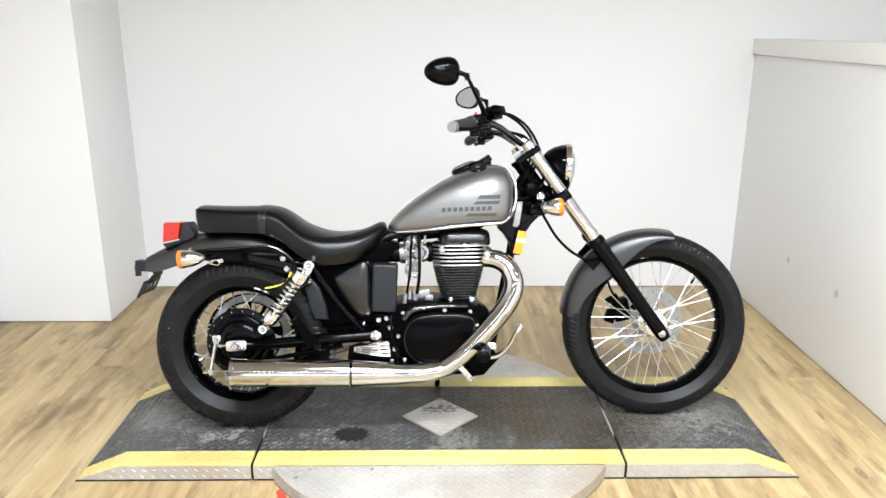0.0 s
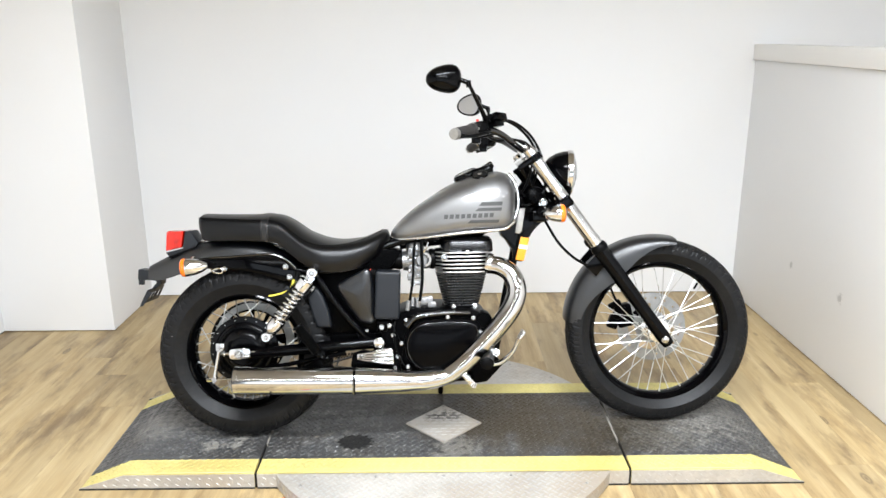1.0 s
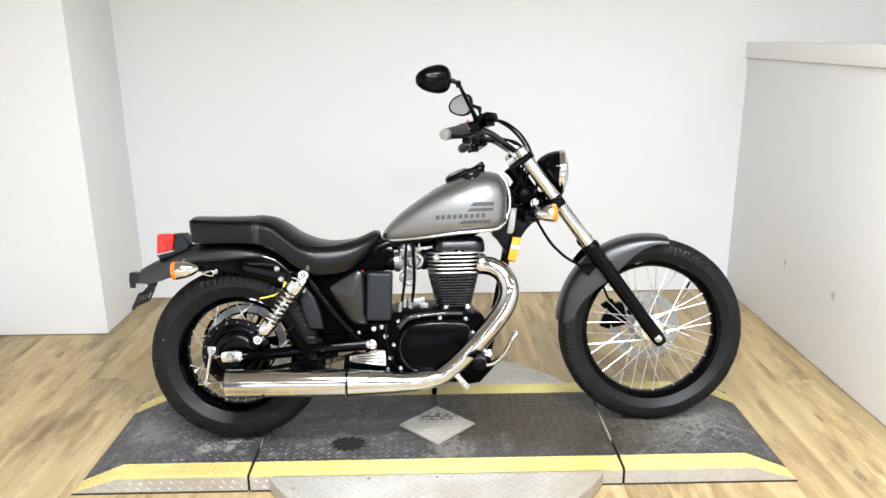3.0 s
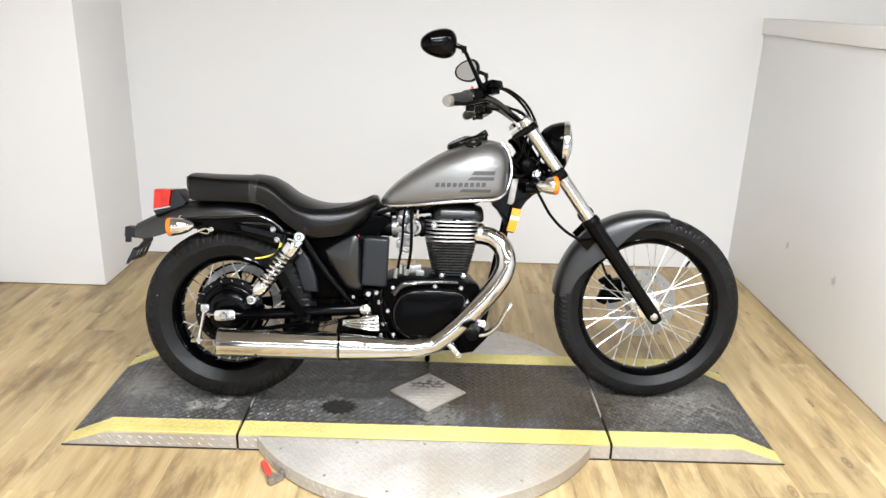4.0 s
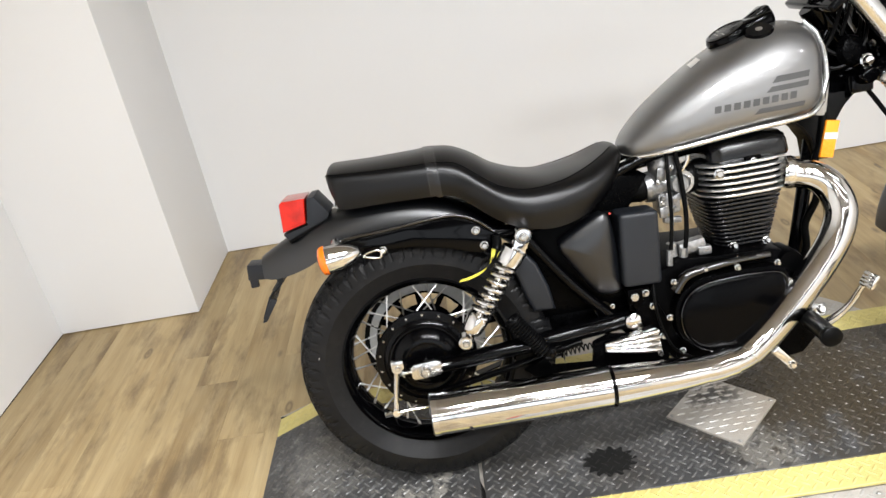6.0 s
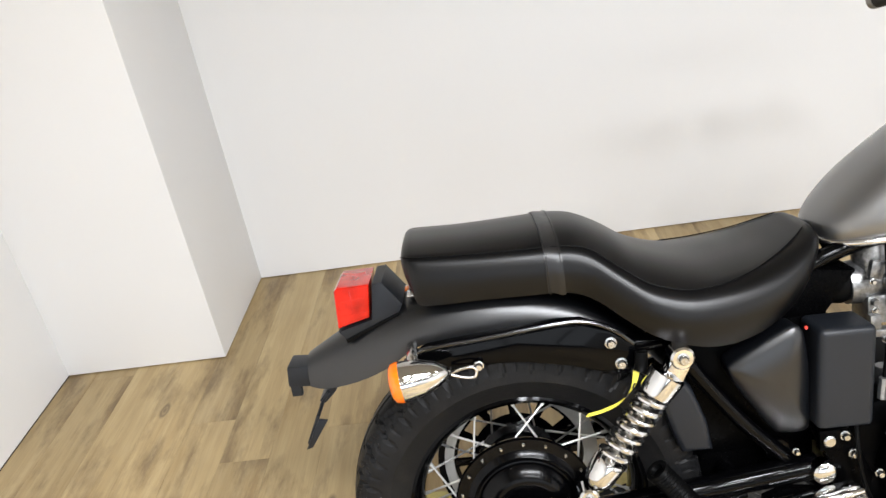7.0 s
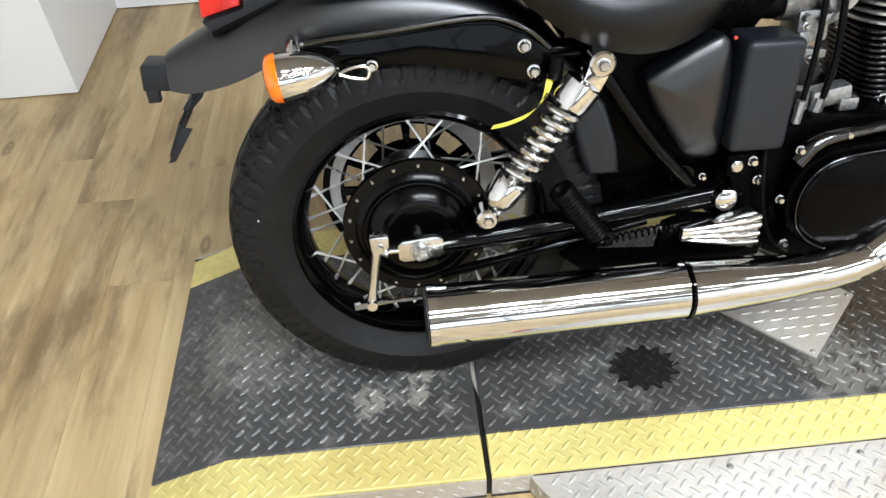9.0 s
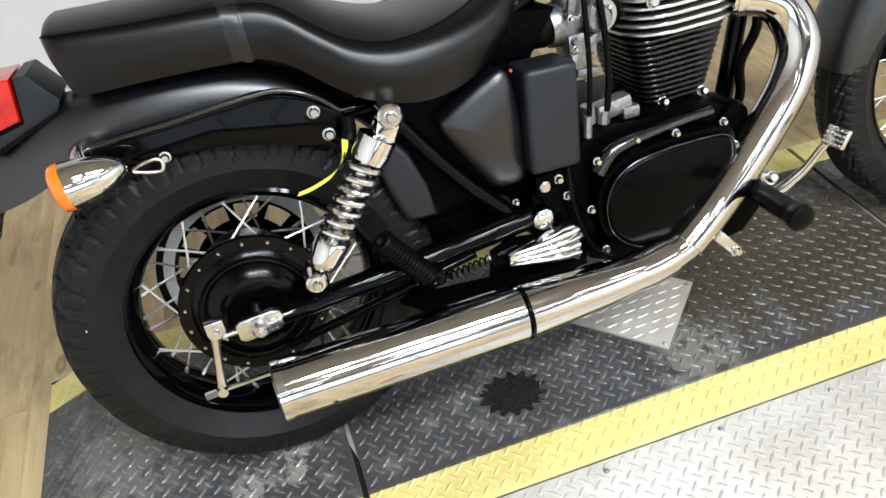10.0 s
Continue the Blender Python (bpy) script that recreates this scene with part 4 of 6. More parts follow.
for i in range(9):
    u0 = 0.705 + i * 0.0195
    w0 = 0.7715 + i * 0.0006
    decal("lettering_bar", [(u0, w0), (u0 + 0.0135, w0), (u0 + 0.0155, w0 + 0.0145), (u0 + 0.002, w0 + 0.0145)], n=4, m=3)
for (u0, u1), (w0, w1) in (((0.825, 0.905), (0.815, 0.828)), ((0.812, 0.902), (0.797, 0.808)), ((0.785, 0.892), (0.756, 0.7665))):
    decal("stripe", [(u0, w0), (u1, w0 + 0.001), (u1 + 0.003, w1 + 0.001), (u0 + 0.012, w1)])
DIAL = Vector((-0.40, -0.10, 0.91)).normalized()
gauge = part("gauge_housing", join(lathe([(0, -0.03), (0.040, -0.03), (0.046, -0.012), (0.047, 0.004), (0.044, 0.010), (0.036, 0.012), (0, 0.012)], (0.792, -0.002, 0.922), DIAL, 40), box((0.838, 0.0, 0.934), (0.10, 0.082, 0.030), 0.012, pose(0, 0, 0, 0, -16, 0), 3), box((0.866, 0.008, 0.950), (0.050, 0.055, 0.026), 0.006, pose(0, 0, 0, 0, -32, 0))), GLOSS, tank, "black indicator housing on the tank")
part("gauge_ring", lathe([(0.034, 0.010), (0.041, 0.009), (0.042, 0.013), (0.035, 0.015)], (0.792, -0.002, 0.922), DIAL, 40, closed=True), DARK_CHROME, gauge, "dark chrome ring")
part("gauge_face", lathe([(0, 0.0125), (0.034, 0.0122), (0.034, 0.0132), (0, 0.0140)], (0.792, -0.002, 0.922), DIAL, 36), POLISHED, gauge, "glossy black dial glass")
for a0, r0, wide in ((20, 0.022, 0.016), (75, 0.020, 0.020), (150, 0.024, 0.012)):
    _, e1, e2 = basis(DIAL)
    at = Vector((0.792, -0.002, 0.922)) + DIAL * 0.0142 + r0 * (math.cos(radians(a0)) * e1 + math.sin(radians(a0)) * e2)
    part("dial_bar", tube([at - e1 * wide / 2, at + e1 * wide / 2], 0.0009, 5, 1), WHITE_LABEL, gauge, "pale dial marking")
cap = part("fuel_cap", lathe([(0, -0.02), (0.026, -0.02), (0.030, -0.004), (0.030, 0.010), (0.026, 0.014), (0, 0.014)], (0.838, -0.060, 0.914), Vector((-0.18, -0.45, 0.87)), 28), GLOSS, tank, "black fuel cap")
part("cap_disc", lathe([(0, 0.0135), (0.0065, 0.0135), (0.0075, 0.0155), (0, 0.016)], (0.838, -0.060, 0.914), Vector((-0.18, -0.45, 0.87)), 20), STEEL, cap, "grey lock cover")
sticker = bmesh.new()
sticker.faces.new([sticker.verts.new(p) for p in ((0.694, -0.034, 0), (0.716, -0.034, 0), (0.722, 0.006, 0), (0.700, 0.006, 0))])
for v in sticker.verts:
    hit, normal, _, _ = tank_skin.ray_cast(Vector((v.co.x, v.co.y, 1.2)), Vector((0, 0, -1)))
    v.co = hit + Vector((0, 0, 0.0022))
part("tank_label", sticker, WHITE_LABEL, tank, "small pale warning label")

# seat
SEAT_ROWS = [  # u, crown, seam, half at seam, half at belly, bottom
    (-0.138, 0.788, 0.782, 0.072, 0.075, 0.772), (-0.134, 0.796, 0.785, 0.085, 0.089, 0.756), (-0.127, 0.799, 0.786, 0.092, 0.098, 0.734), (-0.118, 0.799, 0.785, 0.096, 0.104, 0.712), (-0.09, 0.798, 0.783, 0.098, 0.107, 0.708), (-0.03, 0.796, 0.779, 0.101, 0.111, 0.708),
    (0.05, 0.796, 0.776, 0.105, 0.116, 0.706), (0.112, 0.796, 0.773, 0.107, 0.119, 0.702), (0.150, 0.788, 0.762, 0.108, 0.123, 0.685), (0.19, 0.766, 0.731, 0.119, 0.136, 0.652),
    (0.23, 0.737, 0.703, 0.131, 0.150, 0.624), (0.28, 0.715, 0.688, 0.138, 0.158, 0.605), (0.33, 0.703, 0.687, 0.133, 0.155, 0.597), (0.38, 0.703, 0.693, 0.117, 0.145, 0.602),
    (0.43, 0.710, 0.706, 0.092, 0.128, 0.618), (0.47, 0.724, 0.722, 0.068, 0.106, 0.645), (0.495, 0.734, 0.733, 0.047, 0.082, 0.672), (0.510, 0.731, 0.729, 0.032, 0.058, 0.695), (0.516, 0.712, 0.708, 0.02, 0.034, 0.702)]
seat_a = spline([Vector((r[0], r[1], r[2])) for r in SEAT_ROWS], 4)
seat_b = spline([Vector((r[3], r[4], r[5])) for r in SEAT_ROWS], 4)


def seat_section(a, b, grow=0.0):
    u, crown, seam = a
    hs, hb, low = b
    right = []
    for k in range(9):  # crown to seam
        t = k / 8
        right.append((t * hs, seam + (crown - seam) * (1 - t**2.6)))
    for k in range(1, 11):  # seam down to the bottom edge
        t = k / 10
        right.append((hs + (hb - hs) * (1.32 * math.sin(math.pi * 0.70 * t**0.62) - 0.30 * t * t), seam + (low - seam) * t))
    right.append((hb * 0.70, low - 0.004))
    ring = [(u, -v - grow, w + grow) for v, w in right] + [(u, v + grow, w + grow) for v, w in right[::-1][:-1]]
    return ring


seat = part("seat", loft([seat_section(a, b) for a, b in zip(seat_a, seat_b)]), VINYL, bike, "black vinyl two-up seat with stitched seams", sharp=42)
band_rows = [(a, b) for a, b in zip(seat_a, seat_b) if 0.082 < a.x < 0.128]
part("seat_band", loft([seat_section(Vector((0.080 + 0.026 * i / 4, *a[1:])), b, 0.0022) for i, (a, b) in enumerate([band_rows[0], band_rows[0], band_rows[len(band_rows) // 2], band_rows[-1], band_rows[-1]])]), STRAP, seat, "black vinyl strap across the seat", sharp=50)
for s in (-1, 1):
    for off in (0.0, 0.005):
        path = [Vector((a.x, s * (b.x + 0.0008 + off * 0.2), a.z - off + 0.0012)) for a, b in zip(seat_a, seat_b) if -0.138 < a.x < 0.49]
        if off == 0.0:
            part("piping", tube(path, 0.0010, 6, 1), RUBBER, seat, "raised seam")
        else:
            bm = bmesh.new()
            for i in range(len(path) - 1):
                d = path[i + 1] - path[i]
                k = max(1, int(d.length / 0.0055))
                for j in range(k):
                    p = path[i] + d * (j + 0.2) / k
                    bm = join(bm, tube([p, p + d.normalized() * 0.0032], 0.0007, 4, 1))
            part("stitching", bm, THREAD, seat, "grey stitching")
for edge in (0.083, 0.103):
    ring = [Vector(p) for p in seat_section(Vector((edge, *band_rows[len(band_rows) // 2][0][1:])), band_rows[len(band_rows) // 2][1], 0.0024)]
    part("strap_seam", tube(ring, 0.0008, 5, 1), STRAP, seat, "raised stitched edge of the strap")
part("seat_bracket", join(box((-0.128, -0.02, 0.706), (0.03, 0.03, 0.004), 0.001), bolt((-0.132, -0.02, 0.708), (0, 0, 1), 0.006, 0.008)), ZINC, seat, "small bolt bracket")

# rear fender
FENDER_ROWS = [  # u, top, half width, skirt bottom
    (-0.330, 0.618, 0.036, 0.572), (-0.300, 0.634, 0.048, 0.569), (-0.245, 0.661, 0.062, 0.580), (-0.19, 0.685, 0.075, 0.602), (-0.13, 0.701, 0.082, 0.636), (-0.06, 0.711, 0.088, 0.645),
    (0.0, 0.711, 0.091, 0.648), (0.07, 0.700, 0.093, 0.645), (0.13, 0.676, 0.094, 0.635), (0.18, 0.645, 0.094, 0.610), (0.23, 0.600, 0.090, 0.570), (0.27, 0.545, 0.084, 0.515), (0.30, 0.48, 0.078, 0.455), (0.318, 0.40, 0.074, 0.385), (0.326, 0.32, 0.072, 0.31), (0.322, 0.255, 0.07, 0.25)]
fa = spline([Vector(r[:3]) for r in FENDER_ROWS], 3)
fb = spline([Vector((r[0], r[3], 0)) for r in FENDER_ROWS], 3)


def arch(u, top, half, low, lean=(0, 1), n=22, thick=0.0):
    out = []
    for k in range(n + 1):
        a = math.pi * k / n
        c, s = math.cos(a), math.sin(a)
        v = -(half - thick) * (abs(c) ** 0.78) * (1 if c > 0 else -1)
        h = (top - thick - low) * (s**0.88) + low
        out.append((u, v, h))
    return out


def shell(rows, lows, thick=0.004):
    outer = [arch(p.x, p.y, p.z, q.y) for p, q in zip(rows, lows)]
    inner = [arch(p.x, p.y, p.z, q.y, thick=thick) for p, q in zip(rows, lows)]
    return loft([o + i[::-1] for o, i in zip(outer, inner)])


fender = part("rear_fender", shell(fa, fb), MATTE, bike, "matte black rear fender", sharp=50)
part("tail_bracket", join(box((-0.346, 0, 0.588), (0.044, 0.056, 0.036), 0.003, pose(0, 0, 0, 0, 6, 0)), box((-0.358, -0.02, 0.567), (0.018, 0.014, 0.028), 0.002)), SATIN, fender, "black tail bracket")
hanger = part("plate_bracket", join(
    plate([(-0.318, 0.588), (-0.288, 0.590), (-0.290, 0.555), (-0.312, 0.535), (-0.322, 0.54), (-0.304, 0.56)], -0.03, 0.03, 0.002),
    *[box(Vector((-0.328, 0, 0.516)) + pose(0, 0, 0, 0, 27, 0) @ Vector((0, 0, dz)), (0.005, 0.17, 0.014), 0.001, pose(0, 0, 0, 0, 27, 0)) for dz in (-0.02, 0.02)],
    *[box((-0.328, v, 0.516), (0.005, w, 0.03), 0.001, pose(0, 0, 0, 0, 27, 0)) for v, w in ((-0.078, 0.014), (-0.036, 0.018), (0.0, 0.008), (0.036, 0.018), (0.078, 0.014))],
    box((-0.312, 0, 0.544), (0.004, 0.07, 0.03), 0.001, pose(0, 0, 0, 0, 40, 0)), plate([(-0.314, 0.536), (-0.300, 0.532), (-0.334, 0.486), (-0.345, 0.484)], -0.0885, -0.0855, 0.001)), SATIN, fender, "black number plate bracket")

# fender rails
RAIL = [(-0.150, 0.630), (-0.118, 0.646), (-0.06, 0.650), (0.02, 0.654), (0.09, 0.658), (0.125, 0.655), (0.165, 0.637), (0.20, 0.607), (0.205, 0.585), (0.186, 0.562), (0.15, 0.570), (0.10, 0.588), (0.03, 0.605), (-0.04, 0.612), (-0.10, 0.614), (-0.145, 0.616)]
for s in (-1, 1):
    rail = part("fender_rail", plate(RAIL, s * 0.132, s * 0.098, 0.006, 0), GLOSS, bike, "gloss black fender rail")
    part("rail_trim", tube([(-0.152, s * 0.128, 0.634), (-0.118, s * 0.131, 0.650), (-0.03, s * 0.131, 0.654), (0.08, s * 0.131, 0.661), (0.128, s * 0.131, 0.658), (0.168, s * 0.131, 0.639), (0.198, s * 0.131, 0.612)], 0.0034, 8, 5), POLISHED, rail, "polished rolled upper edge")
    for u, w in ((0.163, 0.618), (0.176, 0.582)):
        part("bolt", bolt((u, s * 0.132, w), (0, s, 0), 0.007, 0.008, 14), ZINC, rail)

# tail light
tail = part("tail_light", plate([(-0.248, 0.6485), (-0.262, 0.667), (-0.204, 0.6805), (-0.194, 0.740), (-0.178, 0.741), (-0.150, 0.700), (-0.158, 0.6845)], -0.051, 0.051, 0.003), SATIN, bike, "black tail light housing")
lens_side = [(-0.2615, 0.672), (-0.2575, 0.736), (-0.252, 0.7415), (-0.199, 0.7405), (-0.2075, 0.684)]
lens = part("lens", loft([[(-0.228 + (u + 0.228) * k, v, 0.706 + (w - 0.706) * k) for u, w in lens_side] for v, k in ((-0.050, 0.93), (-0.048, 0.99), (-0.044, 1.0), (0.044, 1.0), (0.048, 0.99), (0.050, 0.93))]), RED, tail, "dark red moulded lens", sharp=24)
for w in (0.694, 0.718):
    part("lens_rib", box((-0.232, -0.0497, w), (0.044, 0.0016, 0.0016), 0.0005, pose(0, 0, 0, 0, -4, 0)), RED, lens)
part("lens_rib", box((-0.232, -0.0497, 0.708), (0.0018, 0.0016, 0.056), 0.0005), RED, lens)
part("gasket", plate([(-0.250, 0.646), (-0.158, 0.682), (-0.156, 0.688), (-0.252, 0.653)], -0.053, 0.053, 0.002), RUBBER, tail, "black rubber gasket")


def signal(name, tip, back, r, turn=None):
    """A chrome bullet turn signal; tip: the pointed end, back: the lens end."""
    tip, back = Vector(tip), Vector(back)
    d = (tip - back).normalized()
    n = (tip - back).length
    body = part(name, lathe([(0, 0.006), (r, 0.006), (r * 1.02, 0.012), (r * 0.99, 0.02), (r * 0.9, n * 0.5), (r * 0.66, n * 0.75), (r * 0.32, n * 0.94), (0, n)], back, d, 36), CHROME, bike, "chrome bullet turn signal", turn)
    part("lens", lathe([(0, -0.008), (r * 0.5, -0.0075), (r * 0.86, -0.004), (r, 0.0), (r * 1.04, 0.006), (r * 1.04, 0.011), (0, 0.011)], back, d, 36), AMBER, body, "amber lens", turn)
    return body


for s in (-1, 1):
    sig = signal("rear_turn_signal", (-0.082, s * 0.178, 0.630), (-0.167, s * 0.182, 0.624), 0.030)
    part("stalk", tube([(-0.135, s * 0.172, 0.645), (-0.138, s * 0.15, 0.652), (-0.14, s * 0.1, 0.645)], 0.009, 12, 4), CHROME_DULL, sig, "bright stalk")
    part("helmet_hook", join(tube([(-0.084, s * 0.146, 0.612), (-0.066, s * 0.147, 0.617), (-0.050, s * 0.147, 0.617), (-0.045, s * 0.147, 0.609), (-0.050, s * 0.147, 0.601), (-0.066, s * 0.147, 0.603), (-0.084, s * 0.146, 0.609)], 0.0026, 8, 4), bolt((-0.041, s * 0.140, 0.614), (0, s, 0), 0.006, 0.008)), CHROME_DULL, sig, "bright helmet hook")

# muffler and header pipe
PIPE = [(0.56, -0.195, 0.228), (0.64, -0.188, 0.229), (0.71, -0.18, 0.242), (0.77, -0.17, 0.285), (0.83, -0.163, 0.342), (0.89, -0.155, 0.405), (0.935, -0.148, 0.465), (0.953, -0.140, 0.522), (0.940, -0.124, 0.572), (0.905, -0.112, 0.602), (0.855, -0.095, 0.612)]
pipe = part("exhaust_pipe", tube(PIPE, 0.0295, 28, 6), PIPE_CHROME, bike, "chrome header pipe")
muffler = part("muffler", tube([(0.0, -0.206, 0.2465), (0.12, -0.205, 0.2435), (0.39, -0.202, 0.2365)], 0.046, 36, 5, [0.046, 0.0465, 0.046]), PIPE_CHROME, bike, "chrome slash-ended muffler")
part("front_cone", tube([(0.398, -0.202, 0.2363), (0.47, -0.2, 0.234), (0.56, -0.196, 0.230), (0.63, -0.19, 0.2288)], 0.04, 36, 6, [0.0455, 0.042, 0.036, 0.031]), PIPE_CHROME, muffler, "chrome muffler cone")
part("clamp_ring", lathe([(0.0455, -0.002), (0.0474, -0.002), (0.0474, 0.003), (0.0455, 0.003)], (0.396, -0.202, 0.2364), (1, 0.01, -0.02), 36, closed=True), GLOSS, muffler, "black clamp ring")
part("end_cap", lathe([(0.046, -0.001), (0.0475, -0.001), (0.0475, 0.012), (0.046, 0.012)], (0.0, -0.206, 0.2465), (1, 0, -0.02), 36, closed=True), CHROME, muffler, "chrome end lip")
part("outlet", lathe([(0, 0.03), (0.0425, 0.03), (0.044, -0.002), (0.0, 0.002)], (-0.002, -0.206, 0.2466), (1, 0, -0.02), 30), GRIME_SHADE, muffler, "sooty outlet")
part("pipe_collar", tube([(0.600, -0.192, 0.2290), (0.630, -0.1895, 0.2290), (0.672, -0.1845, 0.2335)], 0.0335, 28, 3), PIPE_CHROME, pipe, "chrome collar over the joint")
part("heat_shield", tube(PIPE[2:], 0.034, 28, 5, [0.0325, 0.034, 0.034, 0.034, 0.034, 0.034, 0.0335, 0.0325, 0.0315]), PIPE_CHROME, pipe, "chrome heat shield")
part("pipe_flange", join(lathe([(0, -0.01), (0.036, -0.01), (0.037, 0.0), (0.034, 0.008), (0, 0.008)], (0.868, -0.098, 0.613), (1, -0.25, -0.1), 24)), CHROME_DULL, pipe, "bright exhaust flange")
part("shield_clamp", join(box((0.780, -0.196, 0.228), (0.06, 0.014, 0.02), 0.005, pose(0, 0, 0, 0, 50, 0)), bolt((0.796, -0.203, 0.209), (0, -1, 0), 0.0075, 0.008)), CHROME_DULL, pipe, "bright clamp lug")
pivot = part("pivot_cover", plate([(0.400, 0.297), (0.402, 0.317), (0.430, 0.322), (0.512, 0.337), (0.522, 0.333), (0.527, 0.285), (0.520, 0.279)], -0.164, -0.146, 0.005), CHROME, bike, "chrome muffler bracket cover")
for k in range(4):
    a, b = Vector((0.403, -0.160, 0.3155 - 0.0055 * k)), Vector((0.523, -0.164, 0.3275 - 0.0145 * k))
    part("cover_rib", tube([a, a.lerp(b, 0.35) + Vector((0, -0.003, 0)), a.lerp(b, 0.75) + Vector((0, -0.004, 0)), b], 0.006, 14, 4, [0.0025, 0.0045, 0.0065, 0.0055]), CHROME, pivot, "rounded chrome rib")

# engine
crank = part("crankcase", plate([(0.515, 0.40), (0.545, 0.448), (0.60, 0.468), (0.68, 0.462), (0.80, 0.458), (0.85, 0.438), (0.885, 0.395), (0.875, 0.31), (0.83, 0.235), (0.76, 0.205), (0.62, 0.205), (0.56, 0.235), (0.52, 0.30)], -0.125, 0.13, 0.012), ENGINE, bike, "black engine crankcase")
COVER = [(0.574, 0.345), (0.582, 0.378), (0.602, 0.403), (0.640, 0.418), (0.715, 0.422), (0.788, 0.417), (0.811, 0.398), (0.809, 0.360), (0.776, 0.320), (0.715, 0.270), (0.660, 0.254), (0.611, 0.270), (0.582, 0.304)]
part("clutch_case", plate([(u + (u - 0.68) * 0.10, w + (w - 0.335) * 0.10) for u, w in COVER], -0.158, -0.12, 0.008, 3), ENGINE, crank, "black clutch case")
part("clutch_cover", dome(COVER, -0.175, -0.150, 0.008, 0.010, 3), COVER_BLACK, crank, "satin black oval clutch cover")
ring = spline([(u, -0.1715, w) for u, w in COVER], 4, closed=True)
part("cover_edge", tube([*ring, ring[0]], 0.0011, 6, 1), POLISHED, crank, "polished black edge of the cover")
for u, w in ((0.570, 0.43), (0.553, 0.35), (0.574, 0.268), (0.64, 0.447), (0.712, 0.437), (0.80, 0.432), (0.822, 0.385), (0.79, 0.325), (0.735, 0.262), (0.62, 0.236), (0.85, 0.395)):
    part("bolt", bolt((u, -0.157, w), (0, -1, 0), 0.0052, 0.008, 10), ZINC, crank)
part("case_tube", tube([(0.572, -0.15, 0.408), (0.60, -0.152, 0.437), (0.65, -0.152, 0.446), (0.72, -0.148, 0.45), (0.79, -0.138, 0.447)], 0.010, 14, 5, [0.016, 0.0125, 0.0095, 0.009, 0.0085]), DARK_CHROME, crank, "dark polished oil pipe")
part("starter_cover", join(lathe([(0, -0.02), (0.025, -0.02), (0.028, -0.012), (0.028, 0.05), (0, 0.05)], (0.84, -0.115, 0.42), (0, 1, 0), 24)), ENGINE, crank)
part("solenoid", join(box((0.635, -0.095, 0.487), (0.06, 0.03, 0.028), 0.006, pose(0, 0, 0, 0, -8, 0)), lathe([(0, 0), (0.012, 0), (0.012, 0.03), (0, 0.03)], (0.592, -0.095, 0.47), (0, 0, 1), 16), box((0.66, -0.105, 0.475), (0.03, 0.02, 0.02), 0.004)), CAST, crank, "cast aluminium decompressor solenoid")

cyl = part("cylinder", join(box((0.765, -0.01, 0.515), (0.105, 0.13, 0.15), 0.03, segs=4)), ENGINE, bike, "black finned cylinder")


def fin(u, v, w, su, sv, h, material, parent, corner):
    outline = []
    for cu, cv, a0 in ((1, 1, 0), (-1, 1, 90), (-1, -1, 180), (1, -1, 270)):
        for k in range(7):
            a = radians(a0 + 15 * k)
            outline.append((u + cu * (su / 2 - corner) + corner * math.cos(a), v + cv * (sv / 2 - corner) + corner * math.sin(a)))
    bm = loft([[(x, y, w - h / 2) for x, y in outline], [(x, y, w + h / 2) for x, y in outline]])
    edges = [e for e in bm.edges if len({round(v.co.z, 5) for v in e.verts}) == 1]
    bmesh.ops.bevel(bm, geom=edges, offset=h * 0.25, segments=1, affect="EDGES")
    part("fin", bm, material, parent)


for i in range(13):
    t = i / 12
    fin(0.767, -0.008, 0.456 + 0.118 * t, 0.118 + 0.058 * t, 0.15 + 0.035 * t, 0.0042, FIN_BLACK, cyl, 0.03)
for du, dv in ((-0.03, -0.085), (0.045, -0.085)):
    part("stud", bolt((0.767 + du, -0.082, 0.463), (0, -1, 0.2), 0.007, 0.012, 6), ZINC, cyl)
head = part("cylinder_head", box((0.777, -0.005, 0.618), (0.165, 0.18, 0.082), 0.035, segs=4), ENGINE, bike, "black cylinder head with bare fin edges")
for i in range(6):
    fin(0.777 - i * 0.0004, -0.005, 0.5865 + i * 0.0135, 0.200, 0.222, 0.0048, FIN, head, 0.062)
part("stud", bolt((0.706, -0.113, 0.640), (0, -1, 0), 0.0085, 0.007, 12), ZINC, head)
rocker_rows = []
for su, sv, w, corner in ((0.178, 0.182, 0.654, 0.030), (0.184, 0.190, 0.660, 0.034), (0.184, 0.190, 0.666, 0.036), (0.182, 0.186, 0.684, 0.038), (0.178, 0.178, 0.696, 0.040), (0.166, 0.160, 0.704, 0.044), (0.14, 0.13, 0.708, 0.044)):
    rocker_rows.append([(0.787 + cu * (su / 2 - corner) + corner * math.cos(radians(a0 + 15 * k)), -0.005 + cv * (sv / 2 - corner) + corner * math.sin(radians(a0 + 15 * k)), w) for cu, cv, a0 in ((1, 1, 0), (-1, 1, 90), (-1, -1, 180), (1, -1, 270)) for k in range(7)])
rocker = part("rocker_cover", loft(rocker_rows), ROCKER, bike, "satin black rocker cover", sharp=40)
part("cover_tab", box((0.786, -0.101, 0.655), (0.036, 0.012, 0.022), 0.004), ENGINE, rocker, "black mounting tab")
part("bolt", bolt((0.786, -0.107, 0.655), (0, -1, 0), 0.005, 0.006, 12), ZINC, rocker)

